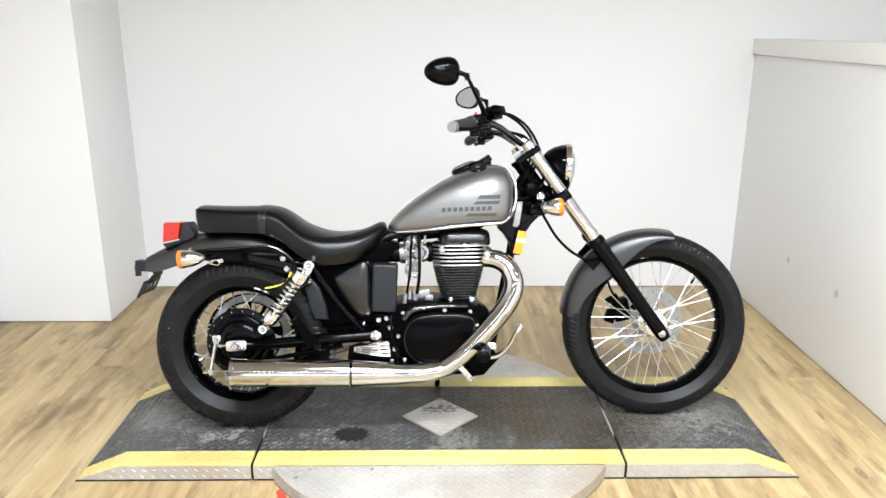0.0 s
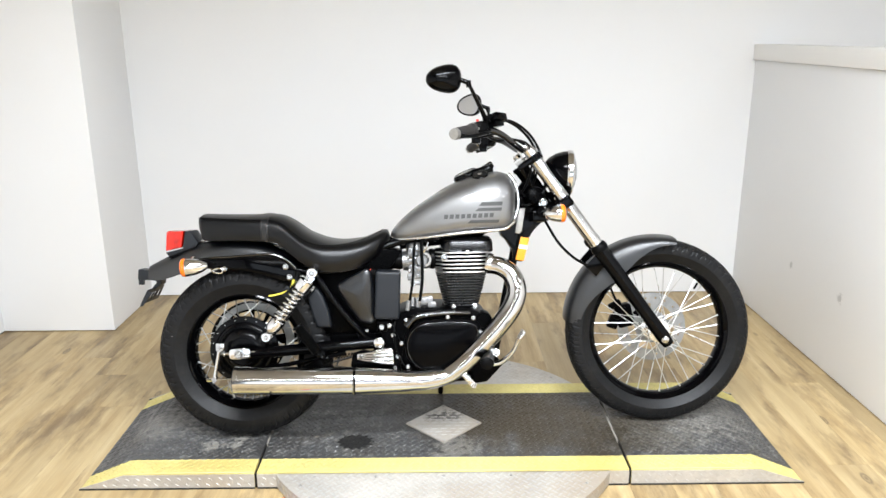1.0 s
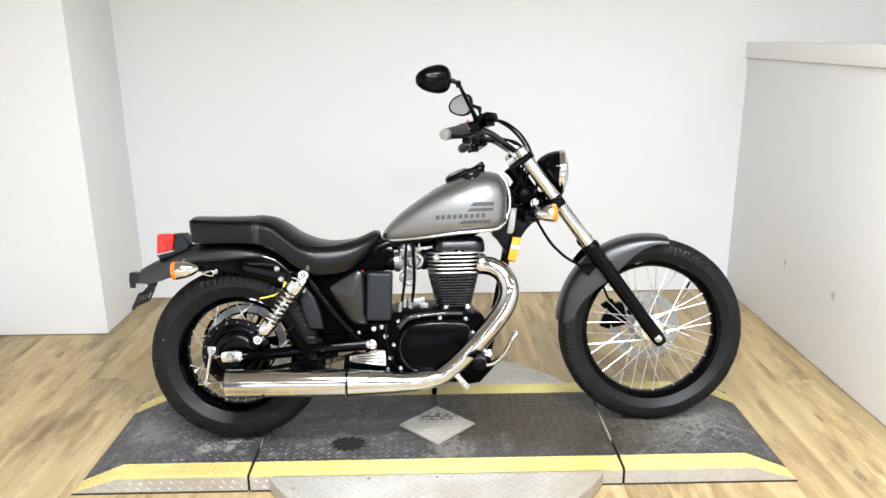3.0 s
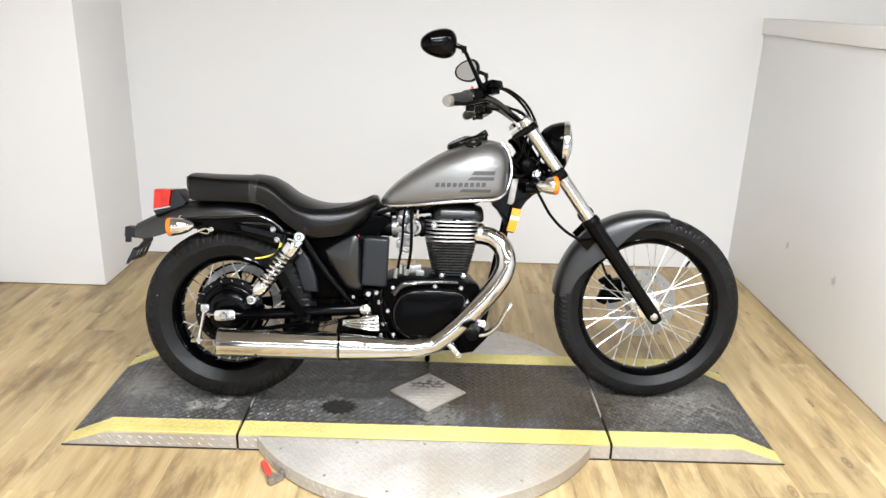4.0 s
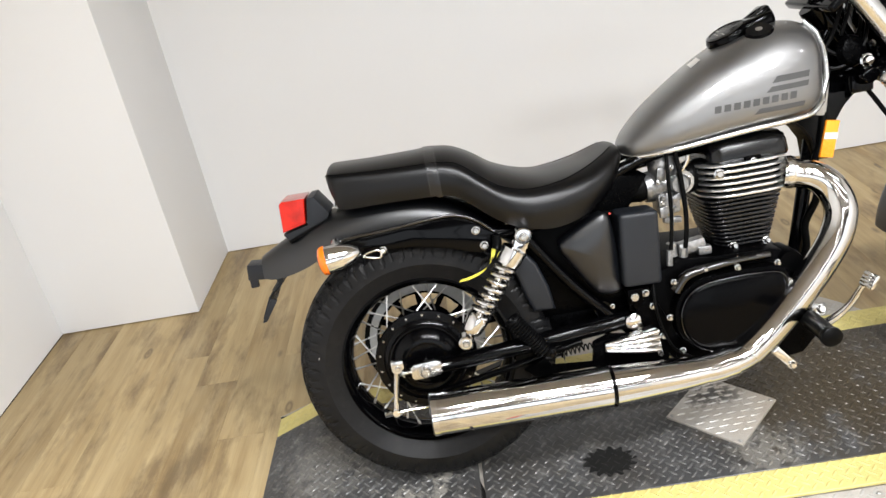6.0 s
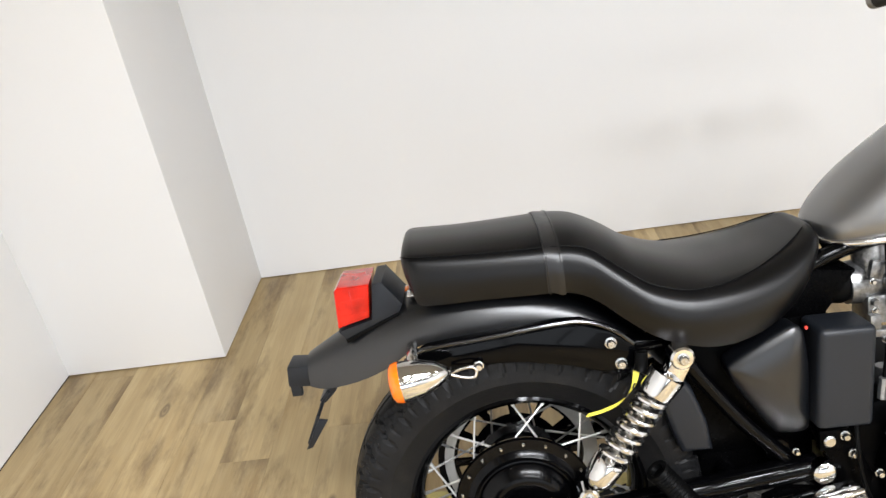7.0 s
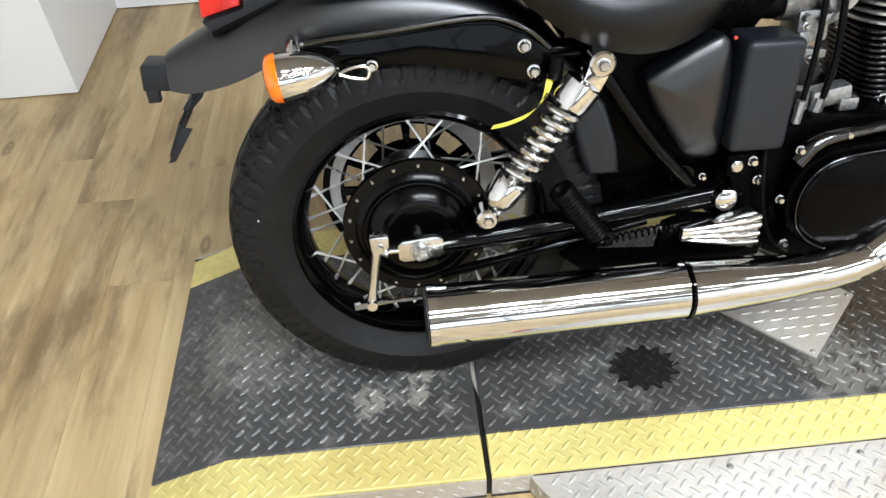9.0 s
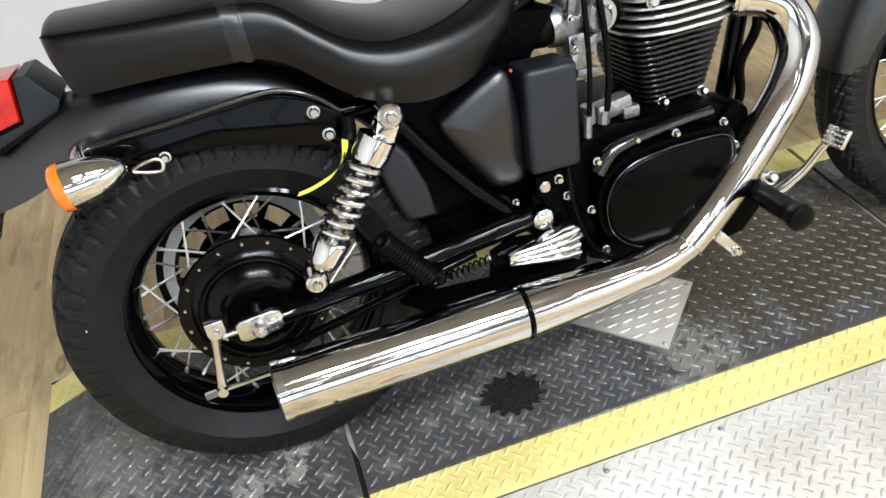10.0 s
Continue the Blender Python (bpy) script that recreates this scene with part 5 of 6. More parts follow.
# carburettor, intake, hoses
carb = part("carburettor", join(
    lathe([(0, -0.05), (0.034, -0.05), (0.036, -0.03), (0.03, 0.0), (0.034, 0.03), (0.03, 0.05), (0, 0.05)], (0.61, -0.035, 0.625), (1, 0, 0.05), 24),
    box((0.605, -0.045, 0.585), (0.05, 0.055, 0.05), 0.008), lathe([(0, 0), (0.03, 0), (0.032, 0.03), (0.025, 0.045), (0, 0.048)], (0.605, -0.04, 0.645), (0, 0, 1), 24),
    lathe([(0, 0), (0.021, 0), (0.022, 0.02), (0.018, 0.024), (0, 0.024)], (0.628, -0.066, 0.628), (0, -1, 0), 20), bolt((0.59, -0.07, 0.60), (0, -1, 0), 0.006, 0.01), bolt((0.615, -0.073, 0.572), (0, -1, 0), 0.005, 0.008)), CAST, bike, "cast aluminium carburettor")
for c, size, tilt in (((0.590, -0.078, 0.655), (0.022, 0.012, 0.030), 12), ((0.622, -0.082, 0.600), (0.030, 0.012, 0.016), -20), ((0.586, -0.080, 0.570), (0.018, 0.014, 0.026), 0), ((0.606, -0.074, 0.548), (0.040, 0.020, 0.014), 6)):
    part("cast_lug", box(c, size, 0.004, pose(0, 0, 0, 0, tilt, 0)), CAST, carb)
for u, w in ((0.580, 0.640), (0.612, 0.668), (0.632, 0.590), (0.584, 0.592), (0.600, 0.540)):
    part("screw", bolt((u, -0.088, w), (0, -1, 0), 0.004, 0.005, 10), ZINC, carb)
part("choke_lever", tube([(0.632, -0.085, 0.655), (0.645, -0.09, 0.672), (0.650, -0.092, 0.690)], 0.004, 8, 3), BRIGHT, carb, "small bright choke lever")
part("throttle_wheel", join(lathe([(0.018, -0.003), (0.0255, -0.003), (0.0255, 0.003), (0.018, 0.003)], (0.636, -0.078, 0.630), (0, 1, 0), 28, closed=True), tube([(0.619, -0.078, 0.62), (0.653, -0.078, 0.640)], 0.004, 8, 1), lathe([(0, -0.006), (0.007, -0.006), (0.007, 0.01), (0, 0.01)], (0.636, -0.078, 0.630), (0, 1, 0), 14)), STEEL, carb, "steel throttle wheel")
part("intake_boot", lathe([(0, 0), (0.034, 0), (0.037, 0.01), (0.034, 0.02), (0.038, 0.03), (0.038, 0.055), (0, 0.055)], (0.655, -0.03, 0.628), (1, 0, 0.05), 22), RUBBER, carb, "black rubber boot")
part("air_boot", lathe([(0, 0), (0.03, 0), (0.033, 0.01), (0.03, 0.03), (0.034, 0.05), (0.034, 0.09), (0, 0.09)], (0.56, -0.035, 0.625), (-1, 0, -0.02), 22), RUBBER, carb, "black rubber air boot")
part("hose", tube([(0.606, -0.08, 0.70), (0.60, -0.095, 0.65), (0.596, -0.105, 0.57), (0.585, -0.115, 0.50), (0.578, -0.12, 0.47)], 0.0045, 8, 5), RUBBER, bike, "black breather hose")
part("hose", tube([(0.625, -0.08, 0.70), (0.628, -0.095, 0.64), (0.628, -0.105, 0.56), (0.62, -0.11, 0.50), (0.615, -0.105, 0.478)], 0.0055, 8, 5), RUBBER, bike, "black cable hose")
part("hose_end", join(tube([(0.579, -0.12, 0.492), (0.575, -0.122, 0.458)], 0.007, 8, 1), tube([(0.616, -0.106, 0.488), (0.612, -0.105, 0.462)], 0.010, 8, 1)), CAST, bike, "bright hose fitting")
part("wire_end", lathe([(0, -0.002), (0.002, -0.002), (0.0028, 0), (0.002, 0.002), (0, 0.002)], (0.452, -0.142, 0.604), (0, 1, 0), 12), RED_PAINT, bike, "red cable end")

# side covers
SHIELD = [(0.337, 0.549), (0.344, 0.557), (0.378, 0.578), (0.412, 0.596), (0.434, 0.606), (0.446, 0.603), (0.454, 0.588), (0.461, 0.538), (0.464, 0.485), (0.465, 0.430), (0.461, 0.417), (0.445, 0.413), (0.418, 0.417), (0.403, 0.429), (0.375, 0.472), (0.344, 0.525)]
ring = [Vector((p.x, 0, p.y)) for p in spline([Vector((u, w, 0)) for u, w in SHIELD + SHIELD[:1]], 4)[:-1]]
middle = sum(ring, Vector()) / len(ring)
rows = []
for scale, v in ((0.97, -0.085), (0.99, -0.112), (1.0, -0.119), (0.992, -0.1235), (0.972, -0.1265), (0.93, -0.1295), (0.82, -0.1335), (0.66, -0.1375), (0.48, -0.1405), (0.30, -0.1425), (0.12, -0.1432), (0.01, -0.1433)):
    rows.append([middle + (p - middle) * scale + Vector((0, v + 0.010 * (middle.z - p.z) * scale / 0.1, 0)) for p in ring])
part("side_cover", loft(rows), PANEL, bike, "satin black triangular side cover", sharp=60)
part("tool_box", box((0.508, -0.116, 0.515), (0.086, 0.074, 0.166), 0.012, pose(0, 0, 0, 0, 2.5, 0), 4), SATIN, bike, "satin dark grey electrics box")
part("inner_cover", plate([(0.232, 0.51), (0.262, 0.545), (0.285, 0.515), (0.305, 0.455), (0.312, 0.402), (0.262, 0.404), (0.25, 0.44)], -0.118, -0.085, 0.010, 0, 3), SATIN, bike, "matte black inner fender panel")
mount = part("box_mount", join(box((0.488, -0.13, 0.405), (0.034, 0.014, 0.036), 0.004), plate([(0.47, 0.42), (0.52, 0.42), (0.56, 0.33), (0.545, 0.24), (0.52, 0.25), (0.50, 0.33)], -0.128, -0.1, 0.004)), ENGINE, bike, "black engine mount plate")
for u, w, r in ((0.486, 0.404, 0.010), (0.512, 0.408, 0.006), (0.525, 0.375, 0.006), (0.54, 0.30, 0.006), (0.53, 0.26, 0.005), (0.435, 0.392, 0.004)):
    part("bolt", bolt((u, -0.134, w), (0, -1, 0), r, 0.008, 12), ZINC, mount)
part("lower_tray", box((0.395, 0.0, 0.352), (0.19, 0.15, 0.07), 0.012), ENGINE, bike, "black battery tray")
part("engine_cable", tube([(0.535, -0.12, 0.44), (0.528, -0.142, 0.39), (0.535, -0.146, 0.33), (0.56, -0.14, 0.27), (0.60, -0.13, 0.235)], 0.0034, 8, 5), RUBBER, bike, "thin black cable")
part("battery_shroud", box((0.395, 0.0, 0.485), (0.25, 0.17, 0.23), 0.02), ENGINE, bike, "black battery shroud")
part("under_tray", plate([(0.28, 0.60), (0.50, 0.67), (0.56, 0.66), (0.50, 0.58), (0.30, 0.54)], -0.08, 0.08, 0.006), ENGINE, bike)

# drive belt on the far side, and the dark lower brackets
belt = []
for k in range(25):
    a = radians(94 + 180 * k / 24)
    belt.append(REAR + Vector((0.153 * math.cos(a), 0.082, 0.153 * math.sin(a))))
for k in range(13):
    a = radians(-82 + 172 * k / 12)
    belt.append(Vector((0.53 + 0.062 * math.cos(a), 0.082, 0.36 + 0.062 * math.sin(a))))
inside = [p.lerp(Vector((0.26, 0.082, 0.34)), 0.03) for p in belt]
part("drive_belt", loft([[p + Vector((0, -0.014, 0)), p + Vector((0, 0.014, 0)), q + Vector((0, 0.014, 0)), q + Vector((0, -0.014, 0))] for p, q in zip(belt, inside)], ring=True), RUBBER, bike, "black toothed drive belt")
part("belt_guard", plate([(0.10, 0.44), (0.28, 0.475), (0.48, 0.455), (0.48, 0.42), (0.28, 0.44), (0.11, 0.41)], 0.10, 0.106, 0.002), GLOSS, bike, "black belt guard")
part("muffler_hanger", plate([(0.22, 0.275), (0.274, 0.302), (0.283, 0.274), (0.376, 0.264), (0.384, 0.312), (0.42, 0.325), (0.55, 0.30), (0.55, 0.235), (0.40, 0.225), (0.26, 0.24)], -0.132, -0.118, 0.003), ENGINE, bike, "black muffler hanger plate")

# foot pegs, brake pedal
peg_post = part("foot_peg_bracket", join(plate([(0.778, 0.245), (0.802, 0.203), (0.846, 0.209), (0.90, 0.266), (0.878, 0.302), (0.832, 0.308)], -0.155, -0.12, 0.008), tube([(0.846, -0.12, 0.298), (0.848, -0.18, 0.300)], 0.015, 14, 1)), ENGINE, bike, "black footrest bracket")
peg_rows = [(-0.17, 0.012), (-0.178, 0.017)] + [(-0.182 - 0.0085 * i, 0.0185 if i % 2 else 0.0165) for i in range(14)] + [(-0.303, 0.021), (-0.312, 0.0205), (-0.316, 0.014)]
part("foot_peg", loft([[(0.850 + (v + 0.17) * 0.14 + r * 1.1 * math.cos(k * math.tau / 18), v, 0.300 - (v + 0.17) * 0.06 + r * math.sin(k * math.tau / 18)) for k in range(18)] for v, r in peg_rows]), RUBBER, peg_post, "black rubber foot peg")
part("peg_bolt", join(box((0.868, -0.172, 0.318), (0.034, 0.03, 0.02), 0.004, pose(0, 0, 0, 0, 25, 0)), bolt((0.874, -0.186, 0.318), (0, -0.9, 0.4), 0.009, 0.010, 12)), ZINC, peg_post)
pedal = part("brake_pedal", tube([(0.868, -0.165, 0.275), (0.895, -0.18, 0.285), (0.928, -0.20, 0.322), (0.948, -0.222, 0.372)], 0.0075, 12, 6, [0.011, 0.0095, 0.0075, 0.007]), CHROME, bike, "chrome brake pedal")
part("pedal_pad", box((0.953, -0.238, 0.386), (0.033, 0.044, 0.010), 0.004, pose(0, 0, 0, 0, -60, 0)), CHROME_DULL, pedal, "ribbed metal pedal pad")
pad_dots = bmesh.new()
for i in range(4):
    for j in range(5):
        q = pose(0.953, -0.238, 0.386, 0, -60, 0) @ Vector((-0.0115 + i * 0.0077, -0.0168 + j * 0.0084, 0.005))
        pad_dots = join(pad_dots, box(q, (0.005, 0.0055, 0.003), 0.001, segs=1))
part("pad_studs", pad_dots, STEEL, pedal, "grip studs")
rear_peg = part("passenger_peg", loft([[Vector((0.205, -0.178, 0.420)).lerp(Vector((0.272, -0.165, 0.322)), t) + r * (math.cos(k * math.tau / 16) * Vector((0.82, 0, 0.56)) + math.sin(k * math.tau / 16) * Vector((0, 1, 0))) for k in range(16)] for t, r in [(0.06, 0.009), (0.0, 0.012), (-0.01, 0.0185), (0.03, 0.0205)] + [(0.06 + 0.031 * i, 0.0190 if i % 2 else 0.0155) for i in range(28)] + [(0.93, 0.012), (1.0, 0.010)]]), RUBBER, bike, "folded black rubber passenger peg")
part("peg_hinge", join(box((0.278, -0.15, 0.318), (0.03, 0.03, 0.026), 0.005), bolt((0.282, -0.166, 0.318), (0, -1, 0), 0.006, 0.006)), GLOSS, rear_peg, "black hinge")
part("link_spring", join(tube([Vector((0.30, -0.14, 0.302)) + Vector((0.1 * i / 90, 0, 0.012 * i / 90)) + 0.0065 * Vector((0, math.cos(i * math.tau / 9), math.sin(i * math.tau / 9))) for i in range(91)], 0.0017, 5, 1), tube([(0.27, -0.14, 0.298), (0.31, -0.14, 0.303)], 0.003, 6, 1), tube([(0.39, -0.14, 0.313), (0.425, -0.14, 0.317)], 0.0045, 6, 1)), GLOSS, bike, "black brake light spring")

# yellow tag on the rail
tag = bmesh.new()
path = spline([(0.196, -0.150, 0.582), (0.186, -0.158, 0.555), (0.165, -0.165, 0.536), (0.135, -0.17, 0.527), (0.11, -0.172, 0.524)], 5)
across = [Vector((0.0065 * (1 - 0.75 * i / len(path)), 0.0, 0.006 * (1 - 0.6 * i / len(path)))) for i in range(len(path))]
rows = [[p - a, p + a, p + a + Vector((0, 0.0008, 0)), p - a + Vector((0, 0.0008, 0))] for p, a in zip(path, across)]
part("cable_tag", loft(rows), YELLOW_TAG, bike, "yellow inspection tag")
for k in (4, 7):
    at = path[k] + Vector((0, -0.0012, 0))
    part("tag_bar", tube([at, at + (path[k + 2] - path[k]) * 0.8], 0.0012, 5, 1), GRIME_SHADE, bike, "dark writing bar on the tag")
part("cable_boot", tube([(0.205, -0.142, 0.602), (0.203, -0.146, 0.582), (0.198, -0.15, 0.572)], 0.010, 10, 3), RUBBER, bike, "black wire boot")

# side stand on the far side
part("side_stand", tube([(0.70, 0.12, 0.215), (0.70, 0.20, 0.13), (0.70, 0.262, 0.055)], 0.011, 10, 4), GLOSS, bike, "black side stand")

# front end, turned a little to the right
front_wheel = part("front_wheel", rim_mesh(FRONT, 0.241, 0.034), GLOSS, bike, "black wire-spoked front wheel rim", WHEEL)
part("tyre", tyre_mesh(FRONT, FRONT_R, 0.053, 0.250, 0.033, 54, 0.005), TYRE, front_wheel, "black front tyre with slanted tread grooves", WHEEL, sharp=16)
lace(front_wheel, FRONT, 0.034, 0.036, 0.232, 36, 62, WHEEL, 0.0017)
part("hub", lathe([(0, -0.055), (0.018, -0.055), (0.02, -0.045), (0.04, -0.042), (0.041, -0.034), (0.024, -0.026), (0.022, 0.0), (0.024, 0.03), (0.045, 0.035), (0.047, 0.046), (0.02, 0.055), (0, 0.055)], FRONT, (0, 1, 0), 36), CHROME_DULL, front_wheel, "bright front hub", WHEEL)
rotor = bmesh.new()
RN = 90
for face_v in (0.058, 0.063):
    rows = [[rotor.verts.new(FRONT + Vector((r * math.cos(i * math.tau / RN), face_v, r * math.sin(i * math.tau / RN)))) for i in range(RN)] for r in (0.042, 0.062, 0.088, 0.104, 0.111, 0.128)]
    for k in range(5):
        for i in range(RN):
            if (k == 1 and i % 18 > 4) or (k == 3 and i % 5 == 0):
                continue
            j = (i + 1) % RN
            rotor.faces.new((rows[k][i], rows[k][j], rows[k + 1][j], rows[k + 1][i]))
part("brake_disc", rotor, ROTOR, front_wheel, "drilled steel brake disc", WHEEL)
part("valve", tube([FRONT + Vector((0.150, 0.0, 0.168)), FRONT + Vector((0.134, -0.012, 0.150))], 0.004, 8, 1), RUBBER, front_wheel, turn=WHEEL)

for s in (-1, 1):
    v = Vector((0, s * 0.098, 0))
    leg = part("fork_leg", tube([FRONT + v - STEER_AXIS * 0.028, FRONT + v + STEER_AXIS * 0.0, FRONT + v + STEER_AXIS * 0.10, FRONT + v + STEER_AXIS * 0.33, FRONT + v + STEER_AXIS * 0.392], 0.025, 22, 1, [0.020, 0.025, 0.024, 0.026, 0.028]), GLOSS, bike, "black lower fork leg", STEER)
    part("stanchion", tube([FRONT + v + STEER_AXIS * 0.38, FRONT + v + STEER_AXIS * 0.815], 0.0222, 22, 1), BRIGHT, leg, "chrome fork tube", STEER)
    part("dust_seal", lathe([(0, 0.388), (0.029, 0.388), (0.031, 0.395), (0.029, 0.41), (0.023, 0.416), (0, 0.416)], FRONT + v, STEER_AXIS, 24), RUBBER, leg, "rubber dust seal", STEER)
    part("axle_bolt", bolt(FRONT + v + Vector((0, s * 0.024, 0)), (0, s, 0), 0.0095, 0.006, 16), ZINC, leg, turn=STEER)
    part("fork_cap", lathe([(0, 0.81), (0.021, 0.81), (0.021, 0.824), (0.015, 0.83), (0, 0.83)], FRONT + v, STEER_AXIS, 20), CHROME_DULL, leg, turn=STEER)
part("upper_clamp", join(box(FRONT + STEER_AXIS * 0.788 + Vector((-0.02, 0, -0.012)), (0.085, 0.25, 0.02), 0.006, pose(0, 0, 0, 0, -35.7, 0), 3), lathe([(0, -0.012), (0.029, -0.012), (0.029, 0.012), (0, 0.012)], FRONT + STEER_AXIS * 0.788 + Vector((0, -0.098, 0)), STEER_AXIS, 20), lathe([(0, -0.012), (0.029, -0.012), (0.029, 0.012), (0, 0.012)], FRONT + STEER_AXIS * 0.788 + Vector((0, 0.098, 0)), STEER_AXIS, 20)), GLOSS, bike, "black upper triple clamp", STEER)
part("lower_clamp", join(box(FRONT + STEER_AXIS * 0.60 + Vector((-0.02, 0, -0.015)), (0.095, 0.25, 0.04), 0.010, pose(0, 0, 0, 0, -35.7, 0), 3)), GLOSS, bike, "black lower triple clamp", STEER)
part("clamp_nut", bolt(FRONT + STEER_AXIS * 0.80 + Vector((-0.045, 0, -0.012)), STEER_AXIS, 0.016, 0.014, 8), CHROME, bike, "chrome steering stem nut", STEER)

# front fender: an arc over the tyre
arc = []
for k in range(33):
    a = radians(83 + (172 - 83) * k / 32)
    r = 0.352 + 0.014 * math.sin(math.pi * k / 32)
    arc.append((a, r))
outer, inner = [], []
for a, r in arc:
    d, c = Vector((math.cos(a), 0, math.sin(a))), FRONT
    g = max(0.0, 1 - abs(a - radians(128)) / radians(46))
    drop = (0.022 if a < radians(128) else 0.056) + (0.082 if a < radians(128) else 0.048) * g * g * (3 - 2 * g)
    rowo, rowi = [], []
    for j in range(17):
        b = math.pi * j / 16
        v = 0.074 * (abs(math.cos(b)) ** 0.6) * (-1 if b < math.pi / 2 else 1)
        h = (math.sin(b) ** 0.8)
        rowo.append(c + d * (r - drop + drop * h) + Vector((0, v, 0)))
        rowi.append(c + d * (r - drop + (drop - 0.004) * h) + Vector((0, v * 0.95, 0)))
    outer.append(rowo)
    inner.append(rowi)
part("front_fender", loft([o + i[::-1] for o, i in zip(outer, inner)]), MATTE, bike, "matte dark grey front fender", STEER, sharp=50)
for s in (-1, 1):
    part("fender_stay", plate([(1.215, 0.60), (1.262, 0.655), (1.30, 0.62), (1.255, 0.565)], s * 0.084, s * 0.074, 0.004), GLOSS, bike, turn=STEER)
caliper = part("brake_caliper", join(box(FRONT + Vector((-0.115, 0.062, 0.045)), (0.062, 0.05, 0.085), 0.010, pose(0, 0, 0, 0, -14, 0), 3), box(FRONT + Vector((-0.075, 0.082, 0.055)), (0.06, 0.02, 0.04), 0.006), lathe([(0, 0), (0.018, 0), (0.02, 0.008), (0.016, 0.014), (0, 0.014)], FRONT + Vector((-0.142, 0.045, 0.052)), (0, -1, 0), 18), box(FRONT + Vector((-0.155, 0.055, 0.02)), (0.04, 0.03, 0.05), 0.008, pose(0, 0, 0, 0, 20, 0)), box(FRONT + Vector((-0.15, 0.06, 0.085)), (0.05, 0.022, 0.024), 0.006, pose(0, 0, 0, 0, -30, 0)), bolt(FRONT + Vector((-0.115, 0.035, 0.07)), (0, -1, 0), 0.010, 0.006), bolt(FRONT + Vector((-0.118, 0.035, 0.025)), (0, -1, 0), 0.010, 0.006)), ENGINE, bike, "black brake caliper", STEER)
part("brake_hose", tube([FRONT + Vector((-0.14, 0.06, 0.09)), FRONT + Vector((-0.165, 0.07, 0.15)), FRONT + Vector((-0.17, 0.08, 0.22)), FRONT + Vector((-0.215, 0.1, 0.30)), FRONT + Vector((-0.28, 0.1, 0.39)), FRONT + Vector((-0.335, 0.06, 0.47)), FRONT + Vector((-0.37, 0.02, 0.55))], 0.0045, 8, 5), RUBBER, caliper, "black brake hose", STEER)
part("loose_cable", tube([(1.05, -0.05, 0.79), (1.075, -0.07, 0.74), (1.11, -0.085, 0.68), (1.16, -0.09, 0.63), (1.21, -0.088, 0.60)], 0.0052, 8, 5), RUBBER, bike, "black speedometer cable")

# head lamp
HL, HD = Vector((1.102, 0, 0.930)), Vector((1, 0, -0.06)).normalized()
lamp = part("head_lamp", lathe([(0, -0.035), (0.03, -0.03), (0.052, -0.016), (0.068, 0.008), (0.077, 0.035), (0.0795, 0.052), (0.0, 0.052)], HL, HD, 48), GLOSS, bike, "gloss black bullet head lamp", STEER)
part("head_lamp_rim", lathe([(0.072, 0.052), (0.081, 0.050), (0.084, 0.058), (0.083, 0.068), (0.077, 0.073), (0.072, 0.066)], HL, HD, 48, closed=True), CHROME, lamp, "chrome rim", STEER)
part("reflector_bowl", lathe([(0, 0.054), (0.03, 0.054), (0.073, 0.064), (0.073, 0.06), (0, 0.0535)], HL, HD, 36), CHROME, lamp, turn=STEER)
glass = part("head_lamp_glass", lathe([(0.0, 0.088), (0.03, 0.086), (0.055, 0.079), (0.0735, 0.070), (0.0735, 0.066), (0.055, 0.075), (0.03, 0.082), (0, 0.084)], HL, HD, 36), GLASS, lamp, "clear domed glass", STEER)
part("lamp_bracket", join(box((1.085, 0, 0.84), (0.05, 0.05, 0.04), 0.008), tube([(1.10, -0.09, 0.80), (1.10, 0.09, 0.80)], 0.012, 12, 1)), GLOSS, bike, "black lamp bracket", STEER)
for s in (-1, 1):
    sig = signal("front_turn_signal", (1.060, s * 0.162, 0.797), (1.132, s * 0.162, 0.80), 0.030, STEER)
    part("stalk", tube([(1.10, s * 0.14, 0.80), (1.105, s * 0.09, 0.80)], 0.010, 12, 1), GLOSS, sig, "black stalk", STEER)

# handlebar
bar = []
for s in (-1, 1):
    bar.append([(1.004, s * 0.0, 1.005), (1.0, s * 0.055, 1.006), (0.975, s * 0.10, 1.02), (0.925, s * 0.175, 1.055), (0.885, s * 0.212, 1.068), (0.842, s * 0.25, 1.066), (0.79, s * 0.355, 1.045)])
handlebar = part("handlebar", join(tube(bar[0], 0.0112, 14, 6), tube(bar[1], 0.0112, 14, 6)), POLISHED, bike, "gloss black pulled-back handlebar", BAR)
for v in (-0.048, 0.048):
    part("bar_clamp", join(box((1.002, v, 1.0), (0.036, 0.03, 0.04), 0.006, pose(0, 0, 0, 0, -35, 0)), tube([(1.01, v, 0.985), (1.018, v, 0.965)], 0.013, 12, 1)), CHROME_DULL, handlebar, "bright handlebar clamp", BAR)
